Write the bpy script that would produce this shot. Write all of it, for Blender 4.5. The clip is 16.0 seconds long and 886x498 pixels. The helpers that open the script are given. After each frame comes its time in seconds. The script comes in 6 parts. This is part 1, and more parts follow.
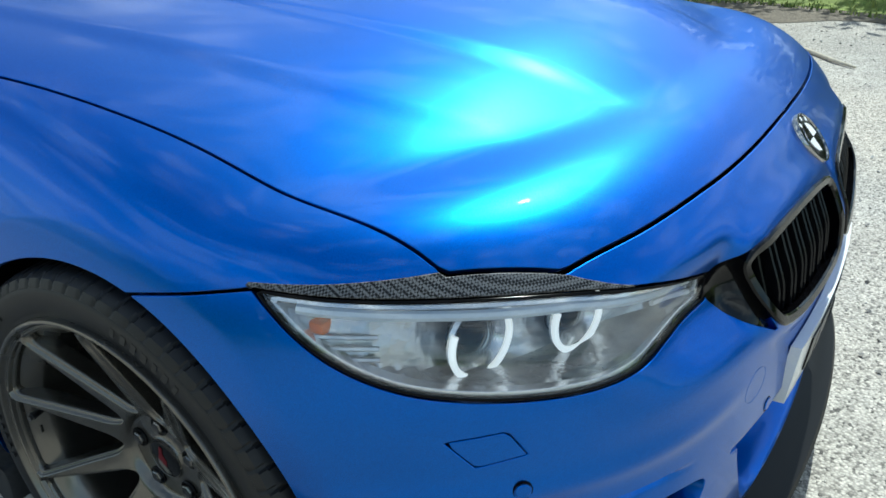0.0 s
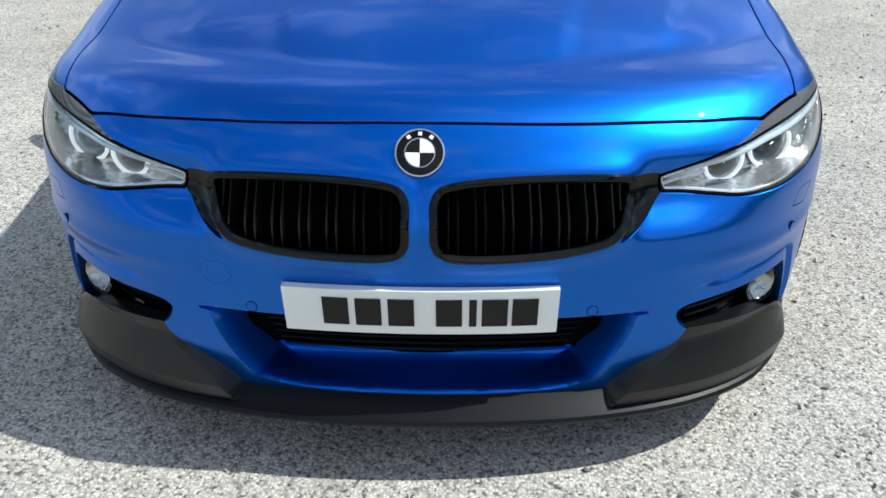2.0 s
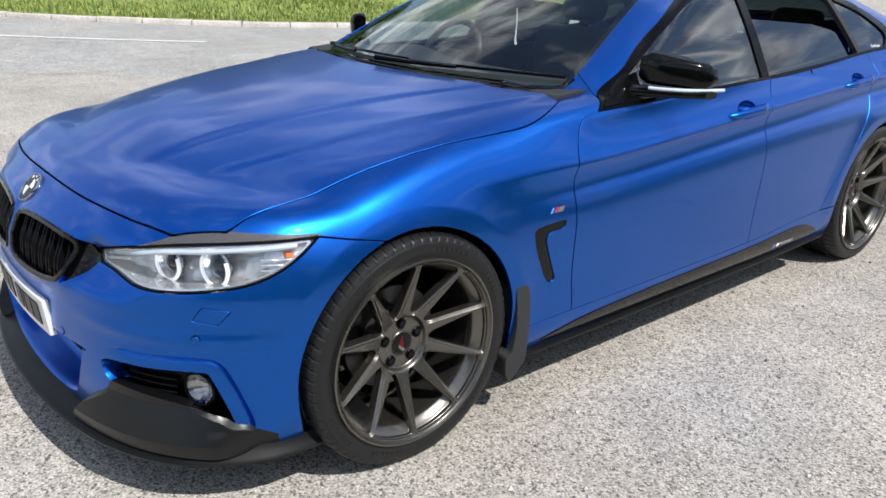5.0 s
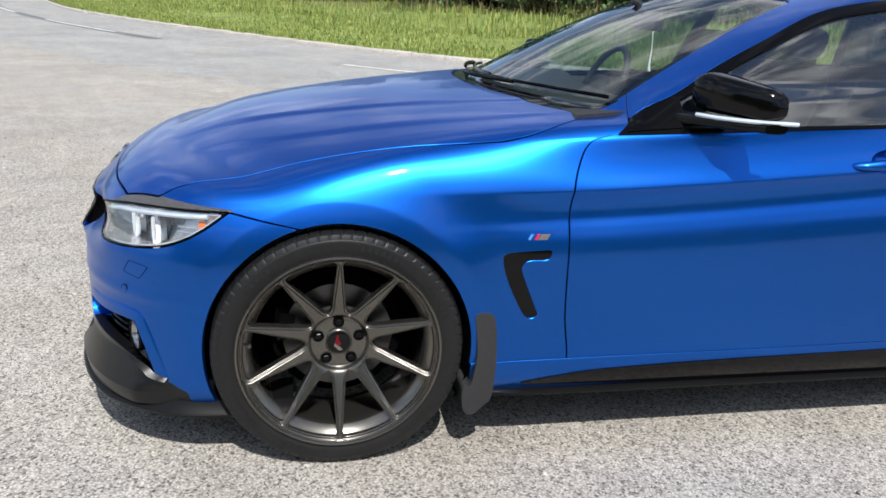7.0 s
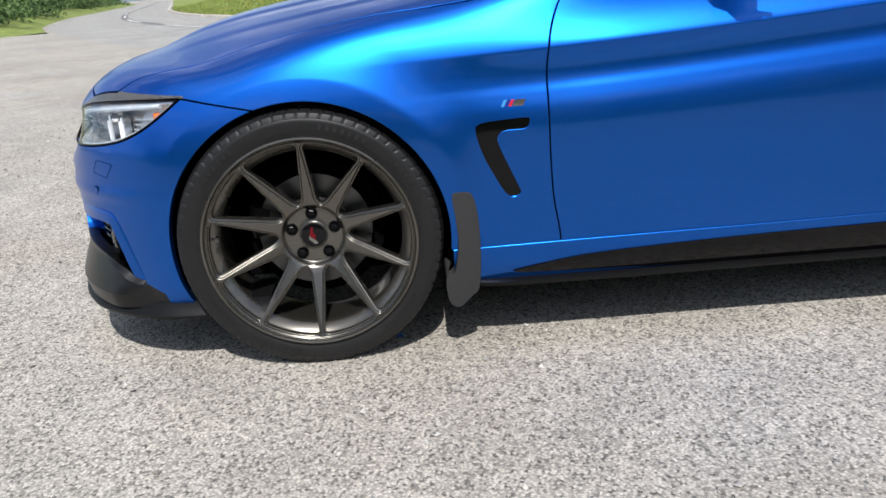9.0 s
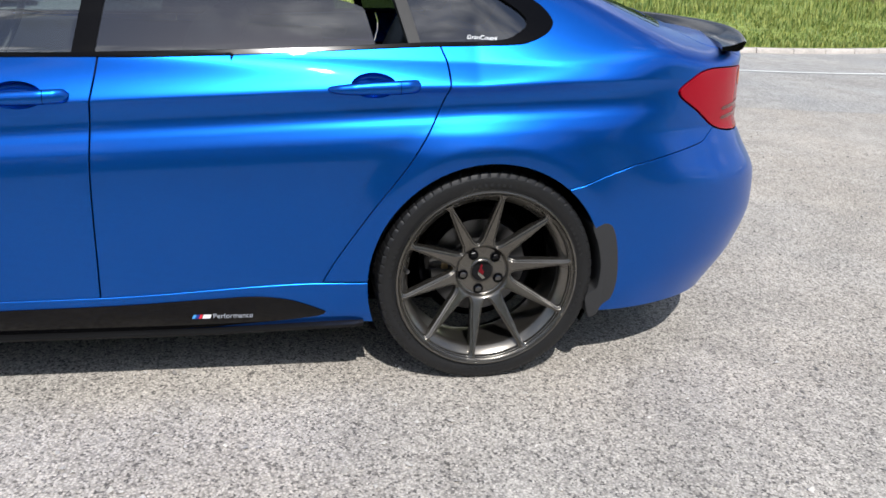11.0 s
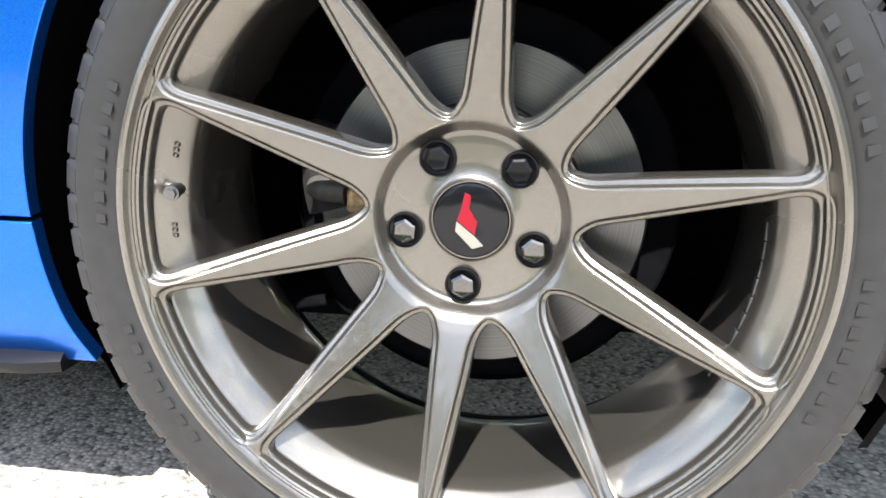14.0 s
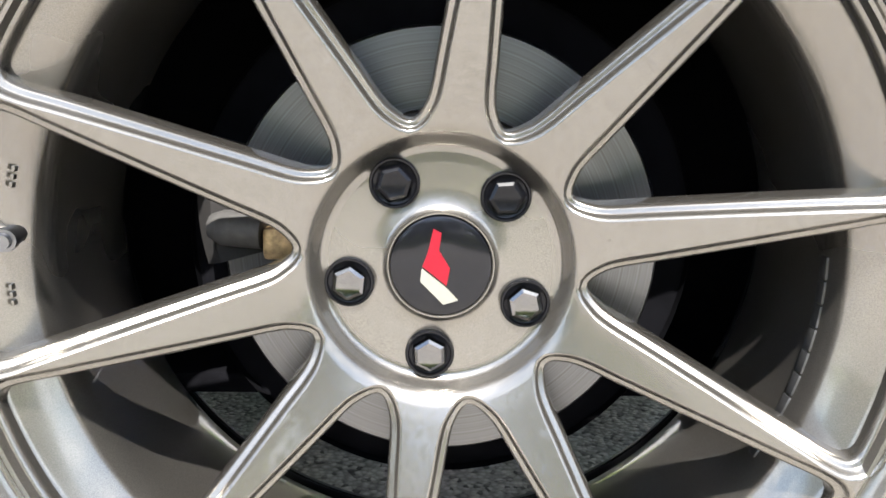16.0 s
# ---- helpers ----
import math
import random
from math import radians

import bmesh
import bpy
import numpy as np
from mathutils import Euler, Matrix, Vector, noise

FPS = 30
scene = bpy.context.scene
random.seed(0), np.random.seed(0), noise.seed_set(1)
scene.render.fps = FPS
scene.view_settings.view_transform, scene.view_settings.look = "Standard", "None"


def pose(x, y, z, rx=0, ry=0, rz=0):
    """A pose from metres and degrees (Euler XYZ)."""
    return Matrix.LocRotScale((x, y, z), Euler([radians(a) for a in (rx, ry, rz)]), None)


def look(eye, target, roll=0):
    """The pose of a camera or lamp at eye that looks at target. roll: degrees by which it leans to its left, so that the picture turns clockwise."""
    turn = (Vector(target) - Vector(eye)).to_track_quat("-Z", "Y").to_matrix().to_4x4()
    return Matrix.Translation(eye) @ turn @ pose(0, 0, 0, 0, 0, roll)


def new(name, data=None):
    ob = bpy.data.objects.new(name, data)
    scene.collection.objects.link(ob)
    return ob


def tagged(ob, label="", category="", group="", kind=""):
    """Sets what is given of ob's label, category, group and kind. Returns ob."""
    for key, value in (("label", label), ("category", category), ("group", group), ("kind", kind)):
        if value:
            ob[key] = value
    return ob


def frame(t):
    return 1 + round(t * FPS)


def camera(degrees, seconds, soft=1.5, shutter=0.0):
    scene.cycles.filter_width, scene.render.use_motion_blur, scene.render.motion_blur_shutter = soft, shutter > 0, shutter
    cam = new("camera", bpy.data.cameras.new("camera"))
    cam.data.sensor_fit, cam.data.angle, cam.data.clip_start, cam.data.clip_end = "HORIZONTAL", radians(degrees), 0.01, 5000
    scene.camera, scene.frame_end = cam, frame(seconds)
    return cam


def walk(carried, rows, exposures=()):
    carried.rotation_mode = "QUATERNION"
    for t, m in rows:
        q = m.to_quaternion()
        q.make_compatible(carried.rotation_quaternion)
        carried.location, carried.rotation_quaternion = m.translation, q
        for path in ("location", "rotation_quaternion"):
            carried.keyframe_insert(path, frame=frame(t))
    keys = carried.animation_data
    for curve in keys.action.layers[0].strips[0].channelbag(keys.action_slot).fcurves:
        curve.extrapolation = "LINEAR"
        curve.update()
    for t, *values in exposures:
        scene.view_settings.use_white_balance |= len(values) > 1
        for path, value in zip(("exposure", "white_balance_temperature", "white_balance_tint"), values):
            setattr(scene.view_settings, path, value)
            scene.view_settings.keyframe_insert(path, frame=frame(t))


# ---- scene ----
cam = camera(58.9, 16.0, soft=1.6)
PATH = [
    (0, (-1.358, -0.857, 1.12), (0.145, 0.123, 0.236), -2.0),
    (0.5, (-1.092, -1.121, 1.137), (0.0, 0.306, 0.259), -1.6),
    (1, (-0.734, -1.499, 1.131), (-0.101, 0.16, 0.21), 0.8),
    (1.5, (-0.276, -1.735, 1.18), (0.02, -0.023, 0.19), 1.8),
    (2, (0.076, -1.99, 1.249), (0.029, -0.26, 0.246), -0.1),
    (2.5, (0.478, -2.143, 1.254), (0.146, -0.415, 0.304), 2.9),
    (3, (0.935, -2.131, 1.227), (0.17, -0.504, 0.35), 2.0),
    (3.5, (1.335, -2.008, 1.244), (0.262, -0.511, 0.466), 0.7),
    (4, (1.763, -1.771, 1.29), (0.512, -0.377, 0.587), 0.7),
    (4.5, (2.12, -1.526, 1.346), (0.774, -0.212, 0.666), 2.2),
    (4.7, (2.224, -1.411, 1.347), (0.863, -0.117, 0.66), 2.4),
    (6.8, (2.901, -0.092, 1.259), (1.036, 0.305, 0.655), 1.7),
    (7, (2.808, -0.112, 1.243), (0.938, 0.257, 0.637), 2.5),
    (7.5, (2.683, -0.007, 0.895), (0.757, 0.171, 0.386), 1.4),
    (8, (2.676, 0.041, 0.601), (0.717, 0.09, 0.2), 0.0),
    (8.5, (2.685, 0.065, 0.567), (0.73, 0.026, 0.148), -1.5),
    (9, (2.785, 0.282, 0.945), (0.894, 0.332, 0.294), -4.0),
    (9.5, (3.0, 0.839, 1.194), (1.243, 1.277, 0.344), -3.0),
    (10, (3.068, 1.404, 1.192), (1.327, 2.018, 0.423), -1.0),
    (10.2, (3.063, 1.589, 1.218), (1.308, 2.202, 0.48), 0.3),
    (12.3, (2.551, 2.734, 1.164), (0.64, 2.782, 0.577), 5.1),
    (12.5, (2.369, 2.767, 1.109), (0.458, 2.783, 0.518), 5.2),
    (13, (1.938, 2.934, 0.95), (0.09, 2.679, 0.229), 1.9),
    (13.5, (1.6549, 2.921, 0.682), (-0.191, 2.604, 0.0), 0.2),
    (14, (1.481, 2.895, 0.484), (-0.409, 2.579, -0.025), 0.3),
    (14.5, (1.418, 2.852, 0.435), (-0.497, 2.653, -0.035), 1.2),
    (15, (1.336, 2.83, 0.4), (-0.597, 2.691, -0.019), 1.3),
    (15.5, (1.254, 2.836, 0.401), (-0.698, 2.741, 0.068), 0.5),
    (16, (1.314, 2.811, 0.449), (-0.625, 2.812, 0.038), 0.6),
]
EXPOSURES = [(0, .32, 5950, -4), (.5, .18, 5950, -4), (1, .34, 5950, -4), (1.5, .40, 5950, -2), (2.4, .28, 6250, 5), (3, .25, 6350, 8), (7, .2, 6350, 10), (10, .14, 6400, 10), (12.5, .40, 6100, 13), (13, .70, 6150, 11), (13.5, 1.68, 6350, 10), (14, 2.52, 6500, 10), (16, 2.70, 6450, 10)]
walk(cam, [(t, look(eye, target, roll)) for t, eye, target, roll in PATH], exposures=EXPOSURES)

# ---------------------------------------------------------------- daylight
SUN_AZIMUTH, SUN_HEIGHT = radians(2), radians(54)  # from the left of the car, turning from +x towards +y
sun_way = Vector((math.cos(SUN_HEIGHT) * math.cos(SUN_AZIMUTH), math.cos(SUN_HEIGHT) * math.sin(SUN_AZIMUTH), math.sin(SUN_HEIGHT)))
sun_data = bpy.data.lights.new("sun", "SUN")
sun_data.energy, sun_data.angle, sun_data.color = 4.25, radians(0.55), (1.0, .965, .915)
sun_lamp = new("sun", sun_data)
sun_lamp.rotation_euler = sun_way.to_track_quat("Z", "Y").to_euler()
world = bpy.data.worlds.new("sky")
scene.world = world
world.use_nodes = True
wn, wl = world.node_tree.nodes, world.node_tree.links
wn.clear()
sky = wn.new("ShaderNodeTexSky")
sky.sky_type, sky.sun_disc = "NISHITA", False
sky.sun_elevation, sky.sun_rotation = SUN_HEIGHT, math.pi / 2 - SUN_AZIMUTH
sky.air_density, sky.dust_density = 1.0, .5
where, low = wn.new("ShaderNodeTexCoord"), wn.new("ShaderNodeMapping")
low.inputs["Scale"].default_value = (1.6, 1.6, 4.2)
puffs, edge = wn.new("ShaderNodeTexNoise"), wn.new("ShaderNodeValToRGB")
puffs.inputs["Scale"].default_value, puffs.inputs["Detail"].default_value, puffs.inputs["Roughness"].default_value = 2.1, 9, .58
edge.color_ramp.elements[0].position, edge.color_ramp.elements[1].position = .45, .59
shade = wn.new("ShaderNodeTexNoise")
shade.inputs["Scale"].default_value, shade.inputs["Detail"].default_value = 4.5, 6
grey = wn.new("ShaderNodeValToRGB")
grey.color_ramp.elements[0].position, grey.color_ramp.elements[0].color = .40, (2.4, 2.7, 3.3, 1)
grey.color_ramp.elements[1].position, grey.color_ramp.elements[1].color = .60, (11.0, 11.2, 11.6, 1)
over, back, wout = wn.new("ShaderNodeMix"), wn.new("ShaderNodeBackground"), wn.new("ShaderNodeOutputWorld")
over.data_type = "RGBA"
back.inputs["Strength"].default_value = .12
wl.new(where.outputs["Generated"], low.inputs["Vector"])
wl.new(low.outputs["Vector"], puffs.inputs["Vector"])
wl.new(low.outputs["Vector"], shade.inputs["Vector"])
wl.new(puffs.outputs["Fac"], edge.inputs["Fac"])
wl.new(shade.outputs["Fac"], grey.inputs["Fac"])
wl.new(edge.outputs["Color"], over.inputs["Factor"])
wl.new(sky.outputs["Color"], over.inputs["A"])
wl.new(grey.outputs["Color"], over.inputs["B"])
wl.new(over.outputs["Result"], back.inputs["Color"])
wl.new(back.outputs["Background"], wout.inputs["Surface"])


# ---------------------------------------------------------------- materials
def material(name, colour, rough=.5, metal=0.0, coat=0.0, grain=None, mottle=0.0, relief=0.0, relief_scale=200.0, **more):
    """A plain surface. grain: (scale, depth) of fine colour change; mottle: slow colour change; relief: bump in metres."""
    m = bpy.data.materials.new(name)
    m.use_nodes = True
    nodes, links = m.node_tree.nodes, m.node_tree.links
    b = nodes["Principled BSDF"]
    b.inputs["Base Color"].default_value = (*colour, 1)
    b.inputs["Roughness"].default_value, b.inputs["Metallic"].default_value = rough, metal
    b.inputs["Coat Weight"].default_value, b.inputs["Coat Roughness"].default_value = coat, .03
    for key, value in more.items():
        b.inputs[key.replace("_", " ")].default_value = value
    where = nodes.new("ShaderNodeTexCoord")
    colour_from = None
    for scale, depth in ([grain] if grain else []) + ([(1.7, mottle)] if mottle else []):
        n = nodes.new("ShaderNodeTexNoise")
        n.inputs["Scale"].default_value, n.inputs["Detail"].default_value = scale, 5
        links.new(where.outputs["Object"], n.inputs["Vector"])
        mul = nodes.new("ShaderNodeMapRange")
        mul.inputs["From Min"].default_value, mul.inputs["From Max"].default_value = .3, .7
        mul.inputs["To Min"].default_value, mul.inputs["To Max"].default_value = 1 - depth, 1 + depth
        links.new(n.outputs["Fac"], mul.inputs["Value"])
        v = nodes.new("ShaderNodeVectorMath")
        v.operation = "MULTIPLY"
        if colour_from is None:
            v.inputs[0].default_value = colour
        else:
            links.new(colour_from, v.inputs[0])
        links.new(mul.outputs["Result"], v.inputs[1])
        colour_from = v.outputs["Vector"]
        if depth == mottle:
            wear = nodes.new("ShaderNodeMapRange")
            wear.inputs["To Min"].default_value, wear.inputs["To Max"].default_value = rough * .85, min(1, rough * 1.2)
            links.new(n.outputs["Fac"], wear.inputs["Value"])
            links.new(wear.outputs["Result"], b.inputs["Roughness"])
    if colour_from is not None:
        links.new(colour_from, b.inputs["Base Color"])
    if relief:
        n, u = nodes.new("ShaderNodeTexNoise"), nodes.new("ShaderNodeBump")
        n.inputs["Scale"].default_value, n.inputs["Detail"].default_value = relief_scale, 4
        u.inputs["Distance"].default_value = relief
        links.new(where.outputs["Object"], n.inputs["Vector"])
        links.new(n.outputs["Fac"], u.inputs["Height"])
        links.new(u.outputs["Normal"], b.inputs["Normal"])
    return m


def car_paint():
    m = material("blue_metallic_paint", (.001, .078, .43), rough=.335, metal=.97, coat=.36, Coat_Roughness=.015)
    nodes, links = m.node_tree.nodes, m.node_tree.links
    b = nodes["Principled BSDF"]
    where, flake = nodes.new("ShaderNodeTexCoord"), nodes.new("ShaderNodeTexVoronoi")
    flake.inputs["Scale"].default_value = 1600
    links.new(where.outputs["Object"], flake.inputs["Vector"])
    mix = nodes.new("ShaderNodeMix")
    mix.data_type = "RGBA"
    mix.inputs["A"].default_value, mix.inputs["B"].default_value = (.0048, .088, .43, 1), (.0082, .141, .63, 1)
    bright = nodes.new("ShaderNodeSeparateColor")
    links.new(flake.outputs["Color"], bright.inputs["Color"])
    links.new(bright.outputs["Red"], mix.inputs["Factor"])
    links.new(mix.outputs["Result"], b.inputs["Base Color"])
    peel, u = nodes.new("ShaderNodeTexNoise"), nodes.new("ShaderNodeBump")
    peel.inputs["Scale"].default_value, u.inputs["Distance"].default_value, u.inputs["Strength"].default_value = 160, .0004, .12
    links.new(where.outputs["Object"], peel.inputs["Vector"])
    links.new(peel.outputs["Fac"], u.inputs["Height"])
    links.new(u.outputs["Normal"], b.inputs["Coat Normal"])
    return m


def ground_material(name, pale, dark, chip, fine_dark, smooth=.0):
    """Rolled stone chips in binder: pale and dark stones, dust and stains."""
    m = material(name, pale, rough=.92)
    nodes, links = m.node_tree.nodes, m.node_tree.links
    b = nodes["Principled BSDF"]
    where = nodes.new("ShaderNodeTexCoord")
    stones, pick = nodes.new("ShaderNodeTexVoronoi"), nodes.new("ShaderNodeSeparateColor")
    stones.inputs["Scale"].default_value = 1 / chip
    links.new(where.outputs["Object"], stones.inputs["Vector"])
    links.new(stones.outputs["Color"], pick.inputs["Color"])
    ramp = nodes.new("ShaderNodeValToRGB")
    ramp.color_ramp.interpolation = "LINEAR"
    e = ramp.color_ramp.elements
    e[0].position, e[0].color = 0, (*dark, 1)
    e[1].position, e[1].color = 1, tuple(min(1, 1.25 * c) for c in pale) + (1,)
    q = e.new(fine_dark)
    q.color = (*[.8 * c for c in pale], 1)
    links.new(pick.outputs["Red"], ramp.inputs["Fac"])
    gap = nodes.new("ShaderNodeMapRange")
    gap.inputs["From Min"].default_value, gap.inputs["From Max"].default_value = .2, .75
    gap.inputs["To Min"].default_value, gap.inputs["To Max"].default_value = 1.0, .58
    links.new(stones.outputs["Distance"], gap.inputs["Value"])
    last = ramp.outputs["Color"]
    for scale, lo, hi in ((.55, .86, 1.1), (3.5, .88, 1.1), (38, .84, 1.14)):
        n, r, v = nodes.new("ShaderNodeTexNoise"), nodes.new("ShaderNodeMapRange"), nodes.new("ShaderNodeVectorMath")
        n.inputs["Scale"].default_value, n.inputs["Detail"].default_value = scale, 4
        r.inputs["From Min"].default_value, r.inputs["From Max"].default_value = .3, .7
        r.inputs["To Min"].default_value, r.inputs["To Max"].default_value = lo, hi
        v.operation = "MULTIPLY"
        links.new(where.outputs["Object"], n.inputs["Vector"])
        links.new(n.outputs["Fac"], r.inputs["Value"])
        links.new(last, v.inputs[0])
        links.new(r.outputs["Result"], v.inputs[1])
        last = v.outputs["Vector"]
    drift, tint, toned = nodes.new("ShaderNodeTexNoise"), nodes.new("ShaderNodeMix"), nodes.new("ShaderNodeVectorMath")
    drift.inputs["Scale"].default_value, drift.inputs["Detail"].default_value = .8, 6
    tint.data_type, tint.clamp_factor = "RGBA", True
    tint.inputs["A"].default_value, tint.inputs["B"].default_value = (1.09, 1.0, .89, 1), (.95, .99, 1.04, 1)
    toned.operation = "MULTIPLY"
    links.new(where.outputs["Object"], drift.inputs["Vector"])
    links.new(drift.outputs["Fac"], tint.inputs["Factor"])
    links.new(last, toned.inputs[0])
    links.new(tint.outputs["Result"], toned.inputs[1])
    last = toned.outputs["Vector"]
    v = nodes.new("ShaderNodeVectorMath")
    v.operation = "MULTIPLY"
    links.new(last, v.inputs[0])
    links.new(gap.outputs["Result"], v.inputs[1])
    links.new(v.outputs["Vector"], b.inputs["Base Color"])
    u = nodes.new("ShaderNodeBump")
    u.inputs["Distance"].default_value, u.inputs["Strength"].default_value = .004, .8 - smooth
    links.new(gap.outputs["Result"], u.inputs["Height"])
    links.new(u.outputs["Normal"], b.inputs["Normal"])
    return m


def carbon_weave():
    m = material("carbon_weave", (.03, .03, .032), rough=.35, Specular_IOR_Level=.2, coat=.25)
    nodes, links = m.node_tree.nodes, m.node_tree.links
    where, turn, weave = nodes.new("ShaderNodeTexCoord"), nodes.new("ShaderNodeMapping"), nodes.new("ShaderNodeTexChecker")
    turn.inputs["Rotation"].default_value = (.5, .6, .78)
    weave.inputs["Scale"].default_value = 330
    weave.inputs["Color1"].default_value, weave.inputs["Color2"].default_value = (.006, .006, .0065, 1), (.15, .15, .155, 1)
    links.new(where.outputs["Object"], turn.inputs["Vector"])
    links.new(turn.outputs["Vector"], weave.inputs["Vector"])
    links.new(weave.outputs["Color"], nodes["Principled BSDF"].inputs["Base Color"])
    return m


def glass(name, tint, rough=.0, ior=1.55):
    """Thin tinted glass: clear through, with a glossy face."""
    m = bpy.data.materials.new(name)
    m.use_nodes = True
    nodes, links = m.node_tree.nodes, m.node_tree.links
    nodes.remove(nodes["Principled BSDF"])
    clear, gloss, mix = nodes.new("ShaderNodeBsdfTransparent"), nodes.new("ShaderNodeBsdfGlossy"), nodes.new("ShaderNodeMixShader")
    f, steep, shine = nodes.new("ShaderNodeLayerWeight"), nodes.new("ShaderNodeMath"), nodes.new("ShaderNodeMapRange")
    clear.inputs["Color"].default_value = (*tint, 1)
    gloss.inputs["Roughness"].default_value = rough
    f.inputs["Blend"].default_value = .5
    steep.operation, steep.inputs[1].default_value = "POWER", 4.2
    shine.inputs["To Min"].default_value, shine.inputs["To Max"].default_value = ((ior - 1) / (ior + 1)) ** 2 * 1.7, 1
    links.new(f.outputs["Facing"], steep.inputs[0])
    links.new(steep.outputs["Value"], shine.inputs["Value"])
    links.new(shine.outputs["Result"], mix.inputs["Fac"])
    links.new(clear.outputs["BSDF"], mix.inputs[1])
    links.new(gloss.outputs["BSDF"], mix.inputs[2])
    links.new(mix.outputs["Shader"], nodes["Material Output"].inputs["Surface"])
    return m


PAINT = car_paint()
GLOSS_BLACK = material("gloss_black_plastic", (.0018, .0018, .0023), rough=.09, Specular_IOR_Level=.24, coat=.06, mottle=.08)
SPLITTER = material("satin_black_splitter", (.0035, .0036, .004), rough=.42, Specular_IOR_Level=.22, mottle=.1)
SATIN_BLACK = material("satin_black_plastic", (.003, .003, .0035), rough=.13, Specular_IOR_Level=.10, mottle=.12)
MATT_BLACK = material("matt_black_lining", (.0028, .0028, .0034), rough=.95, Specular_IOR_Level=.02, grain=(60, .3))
POST_GREY = material("ribbed_grey_post", (.03, .03, .03), rough=.5, Specular_IOR_Level=.2, grain=(300, .1))
FLAP = material("dark_grey_flap_plastic", (.034, .034, .035), rough=.7, Specular_IOR_Level=.22, grain=(300, .12), mottle=.1, relief=.0001, relief_scale=400)
RUBBER = material("tyre_rubber", (.0075, .0075, .008), rough=.48, Specular_IOR_Level=.42, grain=(90, .25), mottle=.15, relief=.00012, relief_scale=300)
BRONZE = material("gunmetal_bronze_wheel", (.138, .129, .114), rough=.27, metal=.88, coat=.6, grain=(1900, .28), mottle=.08)
STEEL = material("worn_steel", (.15, .15, .155), rough=.34, metal=1.0, grain=(200, .05), mottle=.04)

def disc_steel():
    """Steel turned in fine rings about the x axis."""
    m = material("turned_disc_steel", (.20, .20, .205), rough=.32, metal=1.0)
    nodes, links = m.node_tree.nodes, m.node_tree.links
    b = nodes["Principled BSDF"]
    where, flat, far, rings = nodes.new("ShaderNodeTexCoord"), nodes.new("ShaderNodeVectorMath"), nodes.new("ShaderNodeVectorMath"), nodes.new("ShaderNodeTexNoise")
    flat.operation, far.operation = "MULTIPLY", "LENGTH"
    flat.inputs[1].default_value = (0, 1, 1)
    rings.noise_dimensions = "1D"
    rings.inputs["Scale"].default_value, rings.inputs["Detail"].default_value = 700, 6
    tone, dull = nodes.new("ShaderNodeValToRGB"), nodes.new("ShaderNodeMapRange")
    e = tone.color_ramp.elements
    e[0].position, e[0].color, e[1].position, e[1].color = .25, (.095, .092, .088, 1), .75, (.140, .142, .148, 1)
    dull.inputs["To Min"].default_value, dull.inputs["To Max"].default_value = .22, .46
    links.new(where.outputs["Object"], flat.inputs[0])
    links.new(flat.outputs["Vector"], far.inputs[0])
    links.new(far.outputs["Value"], rings.inputs["W"])
    links.new(rings.outputs["Fac"], tone.inputs["Fac"])
    links.new(rings.outputs["Fac"], dull.inputs["Value"])
    links.new(tone.outputs["Color"], b.inputs["Base Color"])
    links.new(dull.outputs["Result"], b.inputs["Roughness"])
    return m


DISC = disc_steel()
LEAD = material("dull_lead", (.07, .07, .07), rough=.4, metal=.8, grain=(200, .15))
# rusty iron taken near black: the shade behind the spokes is in the colour
SHADED_RUST = material("shaded_rusty_iron", (.007, .006, .0055), rough=.75, metal=.3, grain=(120, .4), mottle=.2)
NUT_STEEL = material("nut_steel", (.14, .137, .135), rough=.12, metal=1.0, grain=(400, .05))
CAP_RED = material("cap_red_enamel", (.125, .0015, .007), rough=.3, coat=.08, Specular_IOR_Level=.2, grain=(300, .05))
CAP_CREAM = material("cap_cream_enamel", (.135, .13, .11), rough=.3, coat=.1, Specular_IOR_Level=.25, grain=(300, .04))
# black of the nut seats; on nuts it paints in a dark sky reflection
SEAT_AND_DIM_NUT = material("black_seat_and_dim_nut", (.0016, .0016, .0022), rough=.22, Specular_IOR_Level=.20, grain=(300, .1))
CAST_GREY = material("cast_grey_iron", (.045, .043, .041), rough=.6, metal=.4, grain=(150, .3))
CLIP = material("rusty_gold_steel", (.36, .25, .13), rough=.5, metal=.6, grain=(160, .45), mottle=.2)
CAP_BLACK = material("cap_black", (.003, .003, .004), rough=.12, Specular_IOR_Level=.22, coat=.12, mottle=.1)
BAR_BLACK = material("kidney_bar_black", (.006, .006, .007), rough=.22, Specular_IOR_Level=.25, coat=.2, grain=(200, .1))
CHROME = material("chrome", (.40, .40, .41), rough=.06, metal=1.0, grain=(400, .03))
REFLECTOR = material("lamp_reflector", (.60, .61, .62), rough=.22, metal=.7, grain=(60, .10), relief=.004, relief_scale=40)
RING = material("light_ring_white", (.86, .88, .9), rough=.3, Emission_Color=(1, 1, 1, 1), Emission_Strength=.45)
STRIP = material("clear_strip", (.58, .64, .70), rough=.2, coat=.5, grain=(300, .05))
LAMP_GREY = material("lamp_bezel_grey", (.80, .80, .81), rough=.2, metal=.75, grain=(300, .08))
WHITE = material("white_plastic", (.82, .83, .84), rough=.35, grain=(200, .03))
TEXT_GREY = material("text_grey", (.34, .36, .40), rough=.4, grain=(300, .05))
PLATE = material("plate_white", (.78, .78, .76), rough=.32, coat=.5, grain=(300, .03), mottle=.04)
